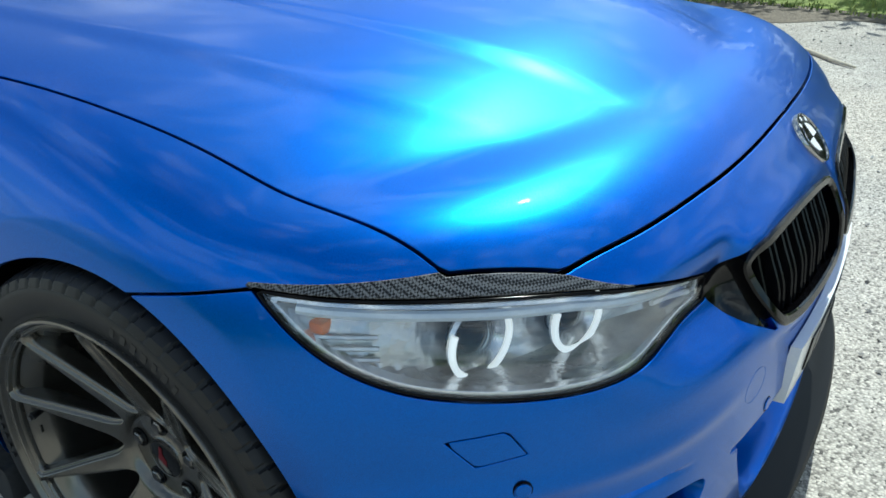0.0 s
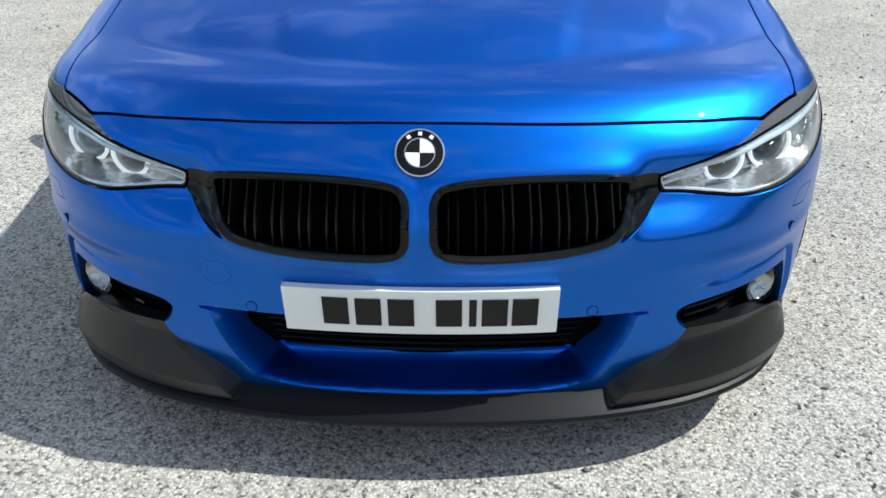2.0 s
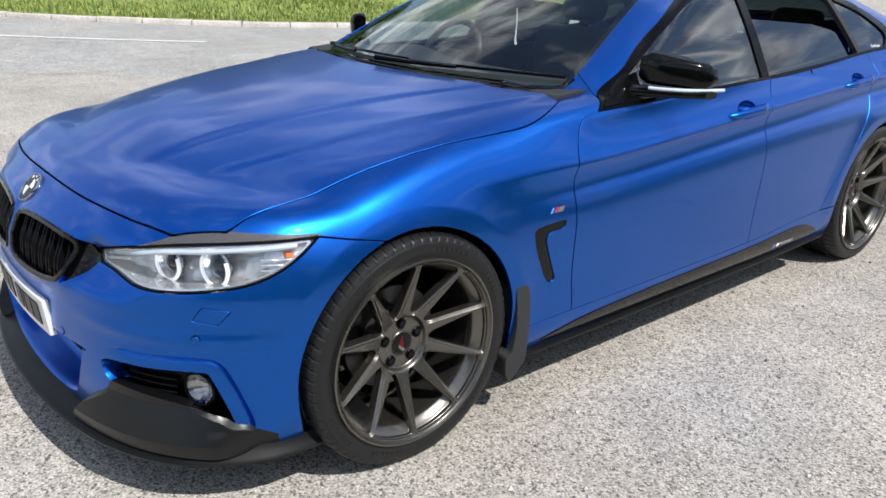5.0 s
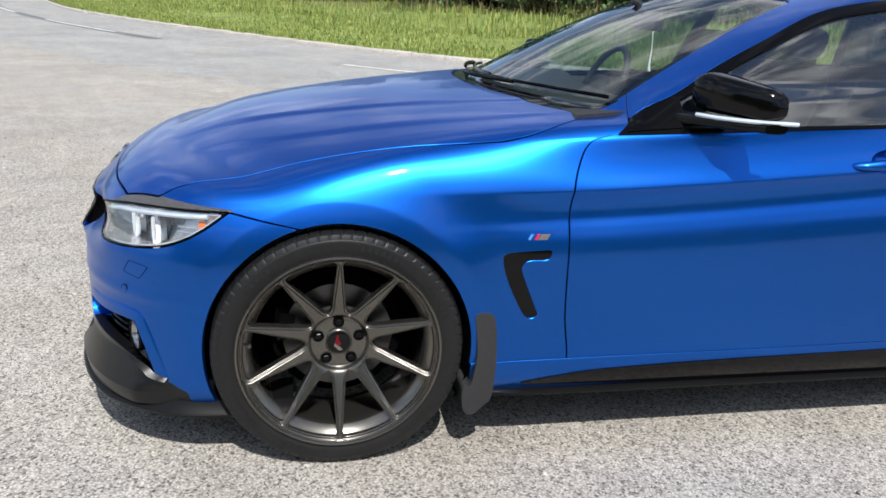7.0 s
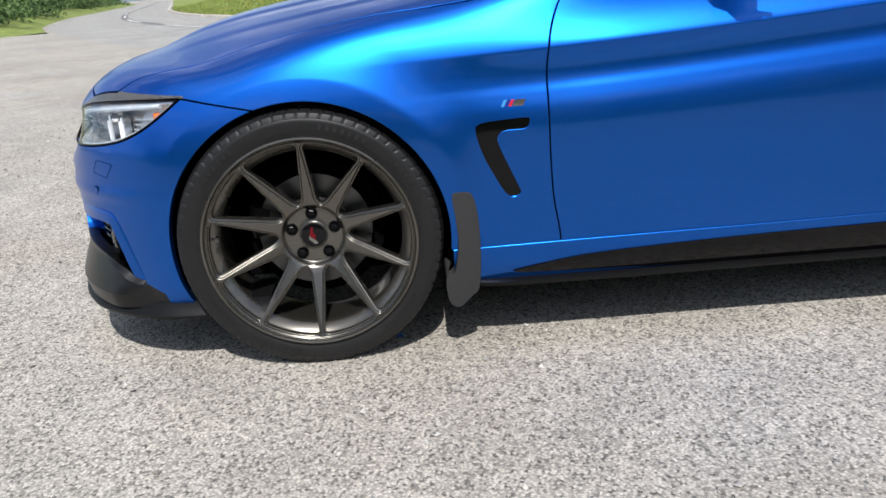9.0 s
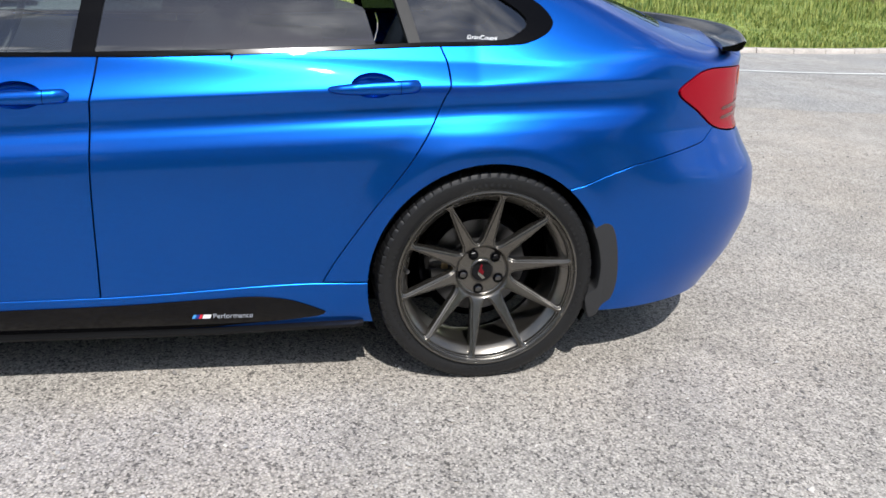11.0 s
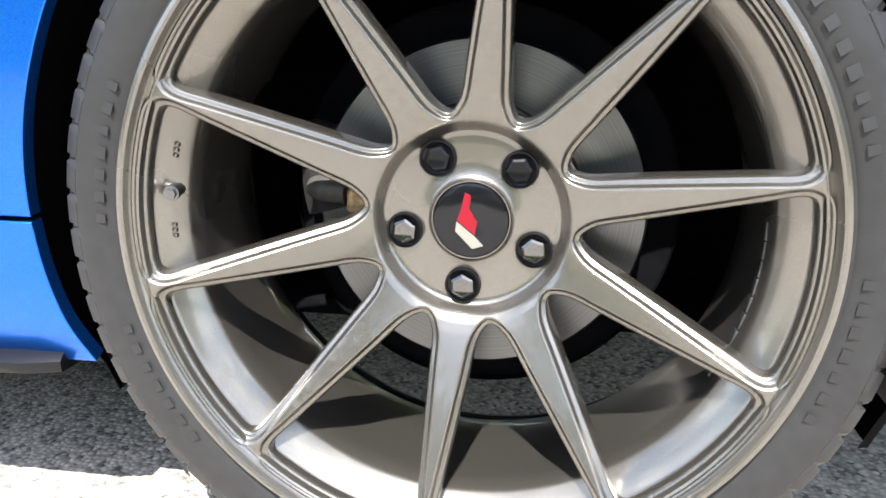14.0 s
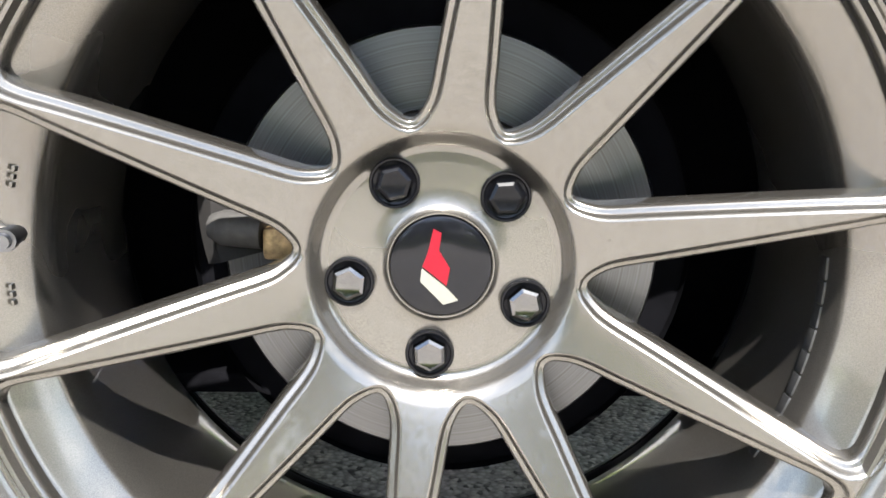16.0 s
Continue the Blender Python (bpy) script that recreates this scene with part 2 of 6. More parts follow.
PLATE_INK = material("plate_black", (.007, .007, .008), rough=.35, Specular_IOR_Level=.25, grain=(200, .1))
RED = material("red_enamel", (.62, .015, .035), rough=.3, coat=.6, grain=(300, .05))
LIGHT_BLUE = material("light_blue_enamel", (.06, .32, .72), rough=.3, coat=.6, grain=(300, .05))
AMBER = material("amber_lens", (.75, .18, .03), rough=.25, grain=(300, .1))
TAIL_RED = material("tail_lamp_red", (.30, .001, .012), rough=.2, Specular_IOR_Level=.12, coat=.12, mottle=.2)
TAIL_DARK = material("tail_lamp_dark_red", (.10, .001, .003), rough=.2, coat=.35, grain=(200, .1))
CHEEK = material("satin_black_cheek", (.0035, .0036, .004), rough=.30, Specular_IOR_Level=.42, mottle=.1)
CARBON = carbon_weave()
CLEAR = glass("lamp_glass", (.93, .94, .95))
SCREEN = glass("windscreen_glass", (.74, .86, .82), ior=1.65)
FRONT_GLASS = glass("door_glass", (.50, .58, .57), ior=2.0)
TINT = glass("tinted_side_glass", (.055, .078, .085), ior=1.95)
TRIM_DARK = material("dark_cabin_plastic", (.02, .02, .022), rough=.7, grain=(80, .2))
LEATHER = material("black_leather", (.025, .024, .024), rough=.55, grain=(150, .2), relief=.0005, relief_scale=300)
STONES = ground_material("rolled_stone_chips", (.53, .50, .45), (.12, .112, .105), .0068, .24)
TARMAC = ground_material("worn_tarmac", (.47, .465, .445), (.24, .235, .225), .014, .25, smooth=.3)
LINE_WHITE = material("road_paint", (.72, .72, .69), rough=.8, grain=(30, .15), mottle=.1)
KERB = material("kerb_concrete", (.52, .47, .42), rough=.9, grain=(25, .2), mottle=.15, relief=.003, relief_scale=60)
DARK_TARMAC = ground_material("dark_tarmac_seam", (.24, .24, .24), (.12, .12, .12), .014, .25, smooth=.3)
TURF = material("verge_turf", (.19, .24, .05), rough=.95, grain=(9, .35), mottle=.3)


def leafy(name, low, high):
    m = material(name, low, rough=.7)
    nodes, links = m.node_tree.nodes, m.node_tree.links
    isle, mix = nodes.new("ShaderNodeNewGeometry"), nodes.new("ShaderNodeMix")
    mix.data_type = "RGBA"
    mix.inputs["A"].default_value, mix.inputs["B"].default_value = (*low, 1), (*high, 1)
    links.new(isle.outputs["Random Per Island"], mix.inputs["Factor"])
    links.new(mix.outputs["Result"], nodes["Principled BSDF"].inputs["Base Color"])
    return m


GRASS = leafy("long_grass", (.10, .17, .03), (.34, .36, .09))
LEAVES = leafy("hedge_leaves", (.030, .07, .020), (.11, .18, .05))
BRACKEN = leafy("dry_bracken", (.10, .075, .035), (.24, .20, .09))
BARK = material("bark", (.11, .085, .06), rough=.9, grain=(20, .35), relief=.006, relief_scale=30)
# blue-grey base colour carries the haze of distance
HAZY_HILL = material("hazy_far_hills", (.13, .18, .20), rough=1, grain=(.05, .3), mottle=.1)

# ---------------------------------------------------------------- body surface
def curve(*pts):
    """A smooth monotone curve through (place, value) pairs."""
    p = np.array(pts, float)
    x, v = p[:, 0], p[:, 1]
    h, d = np.diff(x), np.diff(v) / np.diff(x)
    m = np.zeros(len(x))
    m[0], m[-1] = d[0], d[-1]
    same = d[1:] * d[:-1] > 0
    w1, w2 = 2 * h[1:] + h[:-1], h[1:] + 2 * h[:-1]
    with np.errstate(divide="ignore", invalid="ignore"):
        m[1:-1] = np.where(same, (w1 + w2) / (w1 / d[:-1] + w2 / d[1:]), 0)

    def at(q):
        q = np.clip(q, x[0], x[-1])
        i = np.clip(np.searchsorted(x, q) - 1, 0, len(h) - 1)
        t = (q - x[i]) / h[i]
        return ((1 + 2 * t) * (1 - t) ** 2 * v[i] + t * (1 - t) ** 2 * h[i] * m[i]
                + t * t * (3 - 2 * t) * v[i + 1] + t * t * (t - 1) * h[i] * m[i + 1])
    return at


def step(a, b, q):
    t = np.clip((q - a) / (b - a), 0, 1)
    return t * t * (3 - 2 * t)


def smax(a, b, k):
    return (a + b + np.sqrt((a - b) ** 2 + k * k)) / 2


def bump(q, w):
    return np.exp(-(q / w) ** 2)


tuck = curve((-.1, .0), (-.02, .006), (0, .008), (.012, .0165), (.035, .0255), (.055, .0278), (.075, .0258), (.105, .0152), (.140, .0052), (.190, .0), (.9, 0))
half_width = curve((-.8, .880), (-.4, .897), (0, .903), (.4, .903), (.7, .901), (1.7, .903), (2.4, .906), (2.8, .909), (3.2, .900), (3.5, .875), (3.9, .83))
low_bow = curve((.05, -.13), (.12, -.085), (.19, -.04), (.25, -.016), (.30, -.010), (.45, -.006), (.62, 0), (.75, -.006), (.85, -.018), (1.1, -.06))
crease_z = curve((-.6, .70), (0, .755), (.65, .775), (1.9, .857), (2.7, .908), (3.3, .940), (3.9, .955))
bonnet_z = curve((-.80, .60), (-.72, .690), (-.66, .738), (-.60, .766), (-.5, .805), (-.3, .866), (0, .917), (.3, .953), (.6, .973), (.9, .982))
bonnet_crown = curve((-.7, .125), (-.5, .118), (-.3, .085), (.1, .055), (.7, .022), (1.2, .02))
cabin_z = curve((.20, .80), (.50, .962), (.70, 1.068), (.90, 1.165), (1.15, 1.268), (1.40, 1.340), (1.70, 1.381), (2.0, 1.388), (2.4, 1.366), (2.8, 1.310), (3.15, 1.225), (3.42, 1.135), (3.56, 1.088), (3.66, 1.066), (3.80, 1.060), (4, 1.060))
front_set = curve((.05, .06), (.20, .012), (.32, 0), (.50, 0), (.57, .004), (.62, .022), (.66, .040), (.70, .068), (.74, .108), (.80, .195))
rear_set = curve((.1, .14), (.22, .06), (.36, -.03), (.50, -.070), (.60, -.062), (.72, .008), (.80, .05), (.95, .055), (1.03, .03), (1.15, .03))
ridge_in = curve((-.6, .24), (-.5, .265), (-.3, .309), (0, .369), (.2, .409), (.5, .485), (.8, .56))
ridge_out = curve((-.6, .42), (-.5, .45), (-.17, .553), (.11, .600), (.6, .68))
WHEEL_Y, WHEEL_Z = (0.0, 2.81), 0.335


def side_w(y, z):
    zc = crease_z(y)
    fade = step(.1, .75, y) * (1 - step(3.1, 3.5, y))
    w = half_width(y)
    low = w + np.where(z < .62, low_bow(z), low_bow(z) * (1 - fade)) - fade * (tuck(zc - z) * (1 + .40 * bump(y - 2.75, .45)) - .0015)
    arch = 0
    for wy in WHEEL_Y:
        r = np.hypot(y - wy, z - WHEEL_Z)
        arch = arch + .012 * np.clip((.505 - r) / .098, 0, 1) ** 1.7 * step(.22, .45, z)
    low = low + arch
    lean = step(.2, .9, y) * (1 - step(3.0, 3.5, y))
    over = np.clip(z - zc - .008, -1, .2)
    up = w - .004 - .006 * fade - (.50 + .12 * lean) * over + 2.3 * lean * np.clip(over, 0, .12) ** 2 - .1 * np.clip(z - zc - .208, 0, 1) + .12 * np.clip(z - zc, 0, .2) ** 2 * (1 - lean)
    glass = .836 - .62 * (z - .985) - .25 * (z - .985) ** 2 + .9 * (np.clip(y - 2.75, 0, 1) * np.clip(1.1 - z, -.2, .12))
    body = -smax(-low, -up, .008 + .052 * (1 - step(.0, .8, y)))
    return np.where(z > .97, -smax(-body, -glass, .012), -smax(-body, -glass - .3 * np.clip(.97 - z, 0, 1), .012))


def top_z(x, y):
    ax = np.abs(x)
    ridge = ridge_in(y)
    b = bonnet_z(y) - bonnet_crown(y) * (ax / .72) ** 2.2
    b = b + .0062 * (1 - step(ridge - .022, ridge + .026, ax)) * step(-.60, -.25, y)
    r2 = ridge_out(y)
    b = b + .0042 * (1 - step(r2 - .022, r2 + .028, ax)) * step(-.58, -.2, y)
    shift = .50 * ax ** 2 * (1 - step(.9, 2.0, y)) - .20 * ax ** 2 * step(2.2, 3.0, y)
    c = cabin_z(y - shift) - (.004 + .066 * step(.8, 1.6, y) - .03 * step(2.4, 3.1, y)) * (ax / .62) ** 2.4
    return smax(b, c, .012)


def front_y(x, z):
    ax = np.abs(x)
    eye = .040 * step(.33, .43, ax) * (1 - step(.48, .70, ax)) * step(.53, .60, z) * (1 - step(.615, .69, z))
    return -.767 + .20 * x ** 2 + .045 * ax ** 4 + .47 * ax ** 6 + front_set(z) + eye


def rear_y(x, z):
    return 3.86 - .13 * x ** 2 - .95 * np.abs(x) ** 6 - rear_set(z)


def inside(p):
    """Below nought within the body."""
    x, y, z = p[..., 0], p[..., 1], p[..., 2]
    side = np.abs(x) - side_w(y, z)
    kt = .025 + .055 * (1 - step(.25, .85, y)) - .033 * bump(y - .03, .33)
    body = smax(side, (z - top_z(x, y)) * .8, kt)
    body = smax(body, front_y(x, z) - y, .045)
    return smax(body, y - rear_y(x, z), .05)


def cast(origin, way, far=3.0, near=0.0):
    """Where rays from within leave the body."""
    origin, way = np.broadcast_arrays(np.asarray(origin, float), np.asarray(way, float))
    a, b = np.full(origin.shape[:-1], near), np.full(origin.shape[:-1], far)
    for _ in range(34):
        m = (a + b) / 2
        out = inside(origin + way * m[..., None]) > 0
        a, b = np.where(out, a, m), np.where(out, m, b)
    return origin + way * ((a + b) / 2)[..., None]


def nose_u(x, y):
    """Metres round the nose from the middle."""
    return .95 * np.arctan2(x, .35 - y)


# ---------------------------------------------------------------- mesh tools
def part(name, mesh, mat, parent=None, label="", smooth=True, sharp=32):
    """Links (points, faces), a bmesh or a mesh as one object, under its parent."""
    if isinstance(mesh, tuple):
        data = bpy.data.meshes.new(name)
        data.from_pydata([tuple(map(float, p)) for p in mesh[0]], [], [tuple(map(int, f)) for f in mesh[1]])
        data.validate()
    elif isinstance(mesh, bmesh.types.BMesh):
        data = bpy.data.meshes.new(name)
        mesh.to_mesh(data)
        mesh.free()
    else:
        data = mesh
    if not data.materials:
        data.materials.append(mat)
    if smooth and data.polygons:
        data.shade_smooth()
        data.set_sharp_from_angle(angle=radians(sharp))
    ob = new(name, data)
    if parent:
        ob.parent = parent
    if label:
        tagged(ob, label)
    return ob


def mirrored(mesh):
    v = np.array(mesh[0], float).copy()
    v[:, 0] *= -1
    return v, [tuple(reversed(f)) for f in mesh[1]]


def joined(*meshes):
    v, f, n = [], [], 0
    for m in meshes:
        v.append(np.asarray(m[0], float).reshape(-1, 3))
        f += [tuple(i + n for i in face) for face in m[1]]
        n += len(v[-1])
    return np.concatenate(v), f


def moved(mesh, m):
    v = np.asarray(mesh[0], float)
    a = np.array(m)
    return v @ a[:3, :3].T + a[:3, 3], mesh[1]


def box(x0, x1, y0, y1, z0, z1, bevel=.0, segments=2):
    bm = bmesh.new()
    bmesh.ops.create_cube(bm, size=1, matrix=Matrix.Translation(((x0 + x1) / 2, (y0 + y1) / 2, (z0 + z1) / 2)) @ Matrix.Diagonal((abs(x1 - x0), abs(y1 - y0), abs(z1 - z0), 1)))
    if bevel:
        bmesh.ops.bevel(bm, geom=bm.edges[:], offset=bevel, segments=segments, affect="EDGES", profile=.5)
    return raw(bm)


def raw(bm):
    bm.verts.index_update()
    out = np.array([v.co[:] for v in bm.verts]), [tuple(v.index for v in f.verts) for f in bm.faces]
    bm.free()
    return out


def revolve(profile, n=64, closed=False, wobble=None):
    """Turns (radius, x) pairs round the x axis; outward is +x."""
    p = np.array(profile, float)
    a = np.arange(n) * 2 * math.pi / n
    r, x = np.broadcast_to(p[:, 0], (n, len(p))).copy(), np.broadcast_to(p[:, 1], (n, len(p)))
    if wobble is not None:
        r = r + wobble(np.arange(n)[:, None], np.arange(len(p))[None])
    v = np.stack([x, r * np.cos(a)[:, None], r * np.sin(a)[:, None]], -1).reshape(-1, 3)
    m, f = len(p), []
    for i in range(n):
        j = (i + 1) % n
        for k in range(m if closed else m - 1):
            q = (k + 1) % m
            f.append((i * m + k, j * m + k, j * m + q, i * m + q))
    return v, f


def loft(rings, closed=True, caps=True):
    """Skins a row of rings of equally many points."""
    rings = np.asarray(rings, float)
    n, m = rings.shape[:2]
    f = []
    for i in range(n - 1):
        for k in range(m if closed else m - 1):
            q = (k + 1) % m
            f.append((i * m + k, i * m + q, (i + 1) * m + q, (i + 1) * m + k))
    if caps and closed:
        f += [tuple(reversed(range(m))), tuple(range((n - 1) * m, n * m))]
    return rings.reshape(-1, 3), f


def tube(points, radius, n=8, closed=False):
    """A round bar along points; radius may be a list."""
    p = np.asarray(points, float)
    t = np.gradient(p, axis=0) if not closed else np.roll(p, -1, 0) - np.roll(p, 1, 0)
    t /= np.linalg.norm(t, axis=1)[:, None] + 1e-12
    up = np.array([0, 0, 1.0]) if abs(t[0] @ [0, 0, 1]) < .9 else np.array([1.0, 0, 0])
    rings = []
    r = np.broadcast_to(radius, len(p))
    for i in range(len(p)):
        up = up - (up @ t[i]) * t[i]
        up /= np.linalg.norm(up)
        s = np.cross(t[i], up)
        a = np.arange(n) * 2 * math.pi / n
        rings.append(p[i] + r[i] * (np.cos(a)[:, None] * s + np.sin(a)[:, None] * up))
    if closed:
        rings.append(rings[0])
    return loft(rings, caps=not closed)


def prism(outline, depth, place=None):
    """A flat plate: (x, y) outline, from z = 0 to depth, then placed."""
    o = np.array(outline, float)
    n = len(o)
    v = np.concatenate([np.c_[o, np.zeros(n)], np.c_[o, np.full(n, depth)]])
    f = [tuple(reversed(range(n))), tuple(range(n, 2 * n))] + [(i, (i + 1) % n, n + (i + 1) % n, n + i) for i in range(n)]
    return moved((v, f), place) if place is not None else (v, f)


def spline(points, n=14):
    """A closed smooth outline; a point given twice makes a corner."""
    p = np.array(points, float)
    t = np.linspace(0, 1, n, endpoint=False)[:, None]
    out = []
    for i in range(len(p)):
        a, b, c, d = p[i - 1], p[i], p[(i + 1) % len(p)], p[(i + 2) % len(p)]
        if np.allclose(b, c):
            continue
        m0 = (c - a) / 2 if not np.allclose(a, b) else (c - b) * .5
        m1 = (d - b) / 2 if not np.allclose(c, d) else (c - b) * .5
        out.append((2 * t ** 3 - 3 * t ** 2 + 1) * b + (t ** 3 - 2 * t ** 2 + t) * m0 + (3 * t ** 2 - 2 * t ** 3) * c + (t ** 3 - t ** 2) * m1)
    return np.concatenate(out)


def outline(points, n=14):
    """The signed distance to a closed smooth outline, as a function of two coordinates; below nought inside."""
    o = spline(points, n)
    a, b = o, np.roll(o, -1, 0)
    lo, hi = o.min(0) - .06, o.max(0) + .06

    def at(p, q):
        out = np.full(len(p), .06)
        near = np.flatnonzero((p > lo[0]) & (p < hi[0]) & (q > lo[1]) & (q < hi[1]))
        for chunk in np.array_split(near, max(1, len(near) // 4000)):
            if not len(chunk):
                continue
            s = np.stack([p[chunk], q[chunk]], -1)[:, None]
            e, w = b - a, s - a
            t = np.clip((w * e).sum(-1) / ((e * e).sum(-1) + 1e-15), 0, 1)
            d = np.sqrt(((w - t[..., None] * e) ** 2).sum(-1).min(1))
            up = (a[:, 1] <= s[..., 1]) != (b[:, 1] <= s[..., 1])
            with np.errstate(divide="ignore", invalid="ignore"):
                cross = s[..., 0] < a[:, 0] + (s[..., 1] - a[:, 1]) * e[:, 0] / e[:, 1]
            odd = (up & cross).sum(1) % 2 == 1
            out[chunk] = np.where(odd, -d, d)
        return out
    return at


def compact(v, f):
    used = sorted({i for face in f for i in face})
    at = {i: k for k, i in enumerate(used)}
    return np.asarray(v)[used], [tuple(at[i] for i in face) for face in f]


def cut(mesh, field, keep=-1):
    """The piece of the mesh where the field is below nought (keep=-1) or above it (keep=1), with clean edges."""
    v, f = mesh
    if not len(f):
        return mesh
    s = np.asarray(field(v)) * (1 if keep < 0 else -1)
    s = np.where(np.abs(s) < 2e-5, -2e-5, s)
    neg = (s < 0).tolist()
    extra, at, out, n = [], {}, [], len(v)
    for face in f:
        c = sum(neg[i] for i in face)
        if c == len(face):
            out.append(face)
        elif c:
            poly = []
            for i, j in zip(face, face[1:] + face[:1]):
                if neg[i]:
                    poly.append(i)
                if neg[i] != neg[j]:
                    key = (i, j) if i < j else (j, i)
                    if key not in at:
                        t = s[i] / (s[i] - s[j])
                        at[key] = n + len(extra)
                        extra.append(v[i] + t * (v[j] - v[i]))
                    poly.append(at[key])
            if len(poly) > 2:
                out.append(tuple(poly))
    if extra:
        v = np.concatenate([v, extra])
    return compact(v, out) if out else (np.zeros((0, 3)), [])


def score(mesh, field):
    """Lays a row of edges along the line where the field is nought."""
    v, f = mesh
    s = np.asarray(field(v))
    s = np.where(np.abs(s) < 2e-5, -2e-5, s)
    neg = (s < 0).tolist()
    extra, at, out, n = [], {}, [], len(v)
    for face in f:
        c = sum(neg[i] for i in face)
        if c in (0, len(face)):
            out.append(face)
            continue
        a, b = [], []
        for i, j in zip(face, face[1:] + face[:1]):
            (a if neg[i] else b).append(i)
            if neg[i] != neg[j]:
                key = (i, j) if i < j else (j, i)
                if key not in at:
                    at[key] = n + len(extra)
                    extra.append(v[i] + s[i] / (s[i] - s[j]) * (v[j] - v[i]))
                a.append(at[key])
                b.append(at[key])
        out += [tuple(q) for q in (a, b) if len(q) > 2]
    return (np.concatenate([v, extra]) if extra else v), out


def normals(mesh):
    v, f = np.asarray(mesh[0]), mesh[1]
    n = np.zeros_like(v)
    for face in f:
        p = v[list(face[:3])] if len(face) == 3 else v[[face[0], face[1], face[2], face[3]]]
        c = np.cross(p[1] - p[0], p[2] - p[0]) if len(face) == 3 else np.cross(p[2] - p[0], p[3] - p[1])
        for i in face:
            n[i] += c
    return n / (np.linalg.norm(n, axis=1)[:, None] + 1e-15)


def offset(mesh, d):
    return mesh[0] + normals(mesh) * d, mesh[1]


def rimmed(mesh, depth=.014, roll=.0010):
    """Turns the open edges of a panel inwards, so that it has thickness."""
    v, f = np.asarray(mesh[0]), mesh[1]
    if not len(f):
        return mesh
    n = normals(mesh)
    grow = inside(v + n * .002) - inside(v - n * .002)
    n = np.where(((grow < -.0005) & (np.abs(inside(v)) < .02))[:, None], -n, n)
    count = {}
    for face in f:
        for i, j in zip(face, face[1:] + face[:1]):
            count[(i, j)] = count.get((i, j), 0) + 1
    open_edges = [(i, j) for (i, j) in count if (j, i) not in count]
    out = {}
    for i, j in open_edges:
        d = np.cross(v[j] - v[i], (n[i] + n[j]) / 2)
        d /= np.linalg.norm(d) + 1e-12
        for k in (i, j):
            out[k] = out.get(k, 0) + d
    at, extra, base = {}, [], len(v)
    for k, d in out.items():
        d = d / (np.linalg.norm(d) + 1e-12)
        at[k] = base + len(extra)
        extra += [v[k] + d * roll - n[k] * roll * .8, v[k] + d * roll - n[k] * depth]
    g = list(f)
    for i, j in open_edges:
        a, b = at[i], at[j]
        g += [(j, i, a, b), (b, a, a + 1, b + 1)]
    return np.concatenate([v, np.array(extra).reshape(-1, 3)]), g


def facing_out(mesh):
    """Turns the faces to look out of the body."""
    v, f = mesh
    k = len(f) // 2
    p = np.asarray(v)[list(f[k])]
    c, nrm = p.mean(0), np.cross(p[1] - p[0], p[2] - p[1])
    nrm /= np.linalg.norm(nrm) + 1e-12
    grow = inside((c + nrm * .004)[None])[0] - inside((c - nrm * .004)[None])[0]
    return mesh if grow > 0 else (v, [tuple(reversed(q)) for q in f])


def grid(points):
    n, m = points.shape[:2]
    i = np.arange(n * m).reshape(n, m)
    f = np.stack([i[:-1, :-1], i[1:, :-1], i[1:, 1:], i[:-1, 1:]], -1).reshape(-1, 4)
    return facing_out((points.reshape(-1, 3), [tuple(q) for q in f.tolist()]))


# ---------------------------------------------------------------- outlines of the panels
def tail_u(x, y):
    """Metres along the flank, and on round the tail."""
    return np.where(y < 3.0, y, 3.0 + .85 * np.arctan2(np.maximum(y - 3.0, 0), np.abs(x)) / (math.pi / 2))


bonnet_line = outline([(-.3, -.653), (-.3, -.653), (0, -.653), (.20, -.648), (.36, -.632), (.52, -.600), (.648, -.553), (.648, -.553),
                       (.70, -.500), (.742, -.456), (.742, -.456), (.748, -.30), (.748, -.10), (.759, .06), (.776, .22), (.793, .36), (.803, .46), (.790, .55), (.757, .635), (.722, .690), (.722, .690),
                       (.6, .612), (.4, .535), (.2, .487), (0, .47), (-.3, .47), (-.3, .47)])
head_line = outline([(.390, .640), (.390, .640), (.431, .654), (.49, .672), (.541, .684), (.59, .694), (.65, .702), (.72, .708), (.80, .712), (.890, .714), (.890, .714), (.85, .671), (.81, .640), (.765, .618), (.72, .606), (.66, .597), (.60, .592), (.53, .590), (.48, .596), (.435, .603), (.395, .608), (.395, .608)])
brow_line = outline([(.50, .672), (.50, .672), (.55, .689), (.597, .709), (.597, .709), (.65, .719), (.708, .727), (.708, .727), (.80, .722), (.893, .7155), (.893, .7155), (.80, .702), (.72, .696), (.65, .690), (.585, .682)])
kidney_line = outline([(.017, .585), (.020, .630), (.050, .653), (.16, .663), (.30, .660), (.338, .645), (.336, .615), (.312, .560), (.272, .533), (.18, .517), (.06, .515), (.022, .535)])
bridge_line = outline([(.320, .658), (.320, .658), (.390, .646), (.390, .646), (.394, .606), (.394, .606), (.360, .572), (.30, .535), (.30, .535), (.33, .60)])
intake_line = outline([(-.3, .375), (-.3, .375), (.315, .377), (.341, .373), (.348, .360), (.330, .300), (.300, .235), (.275, .212), (.20, .197), (0, .190), (-.3, .190), (-.3, .190)])
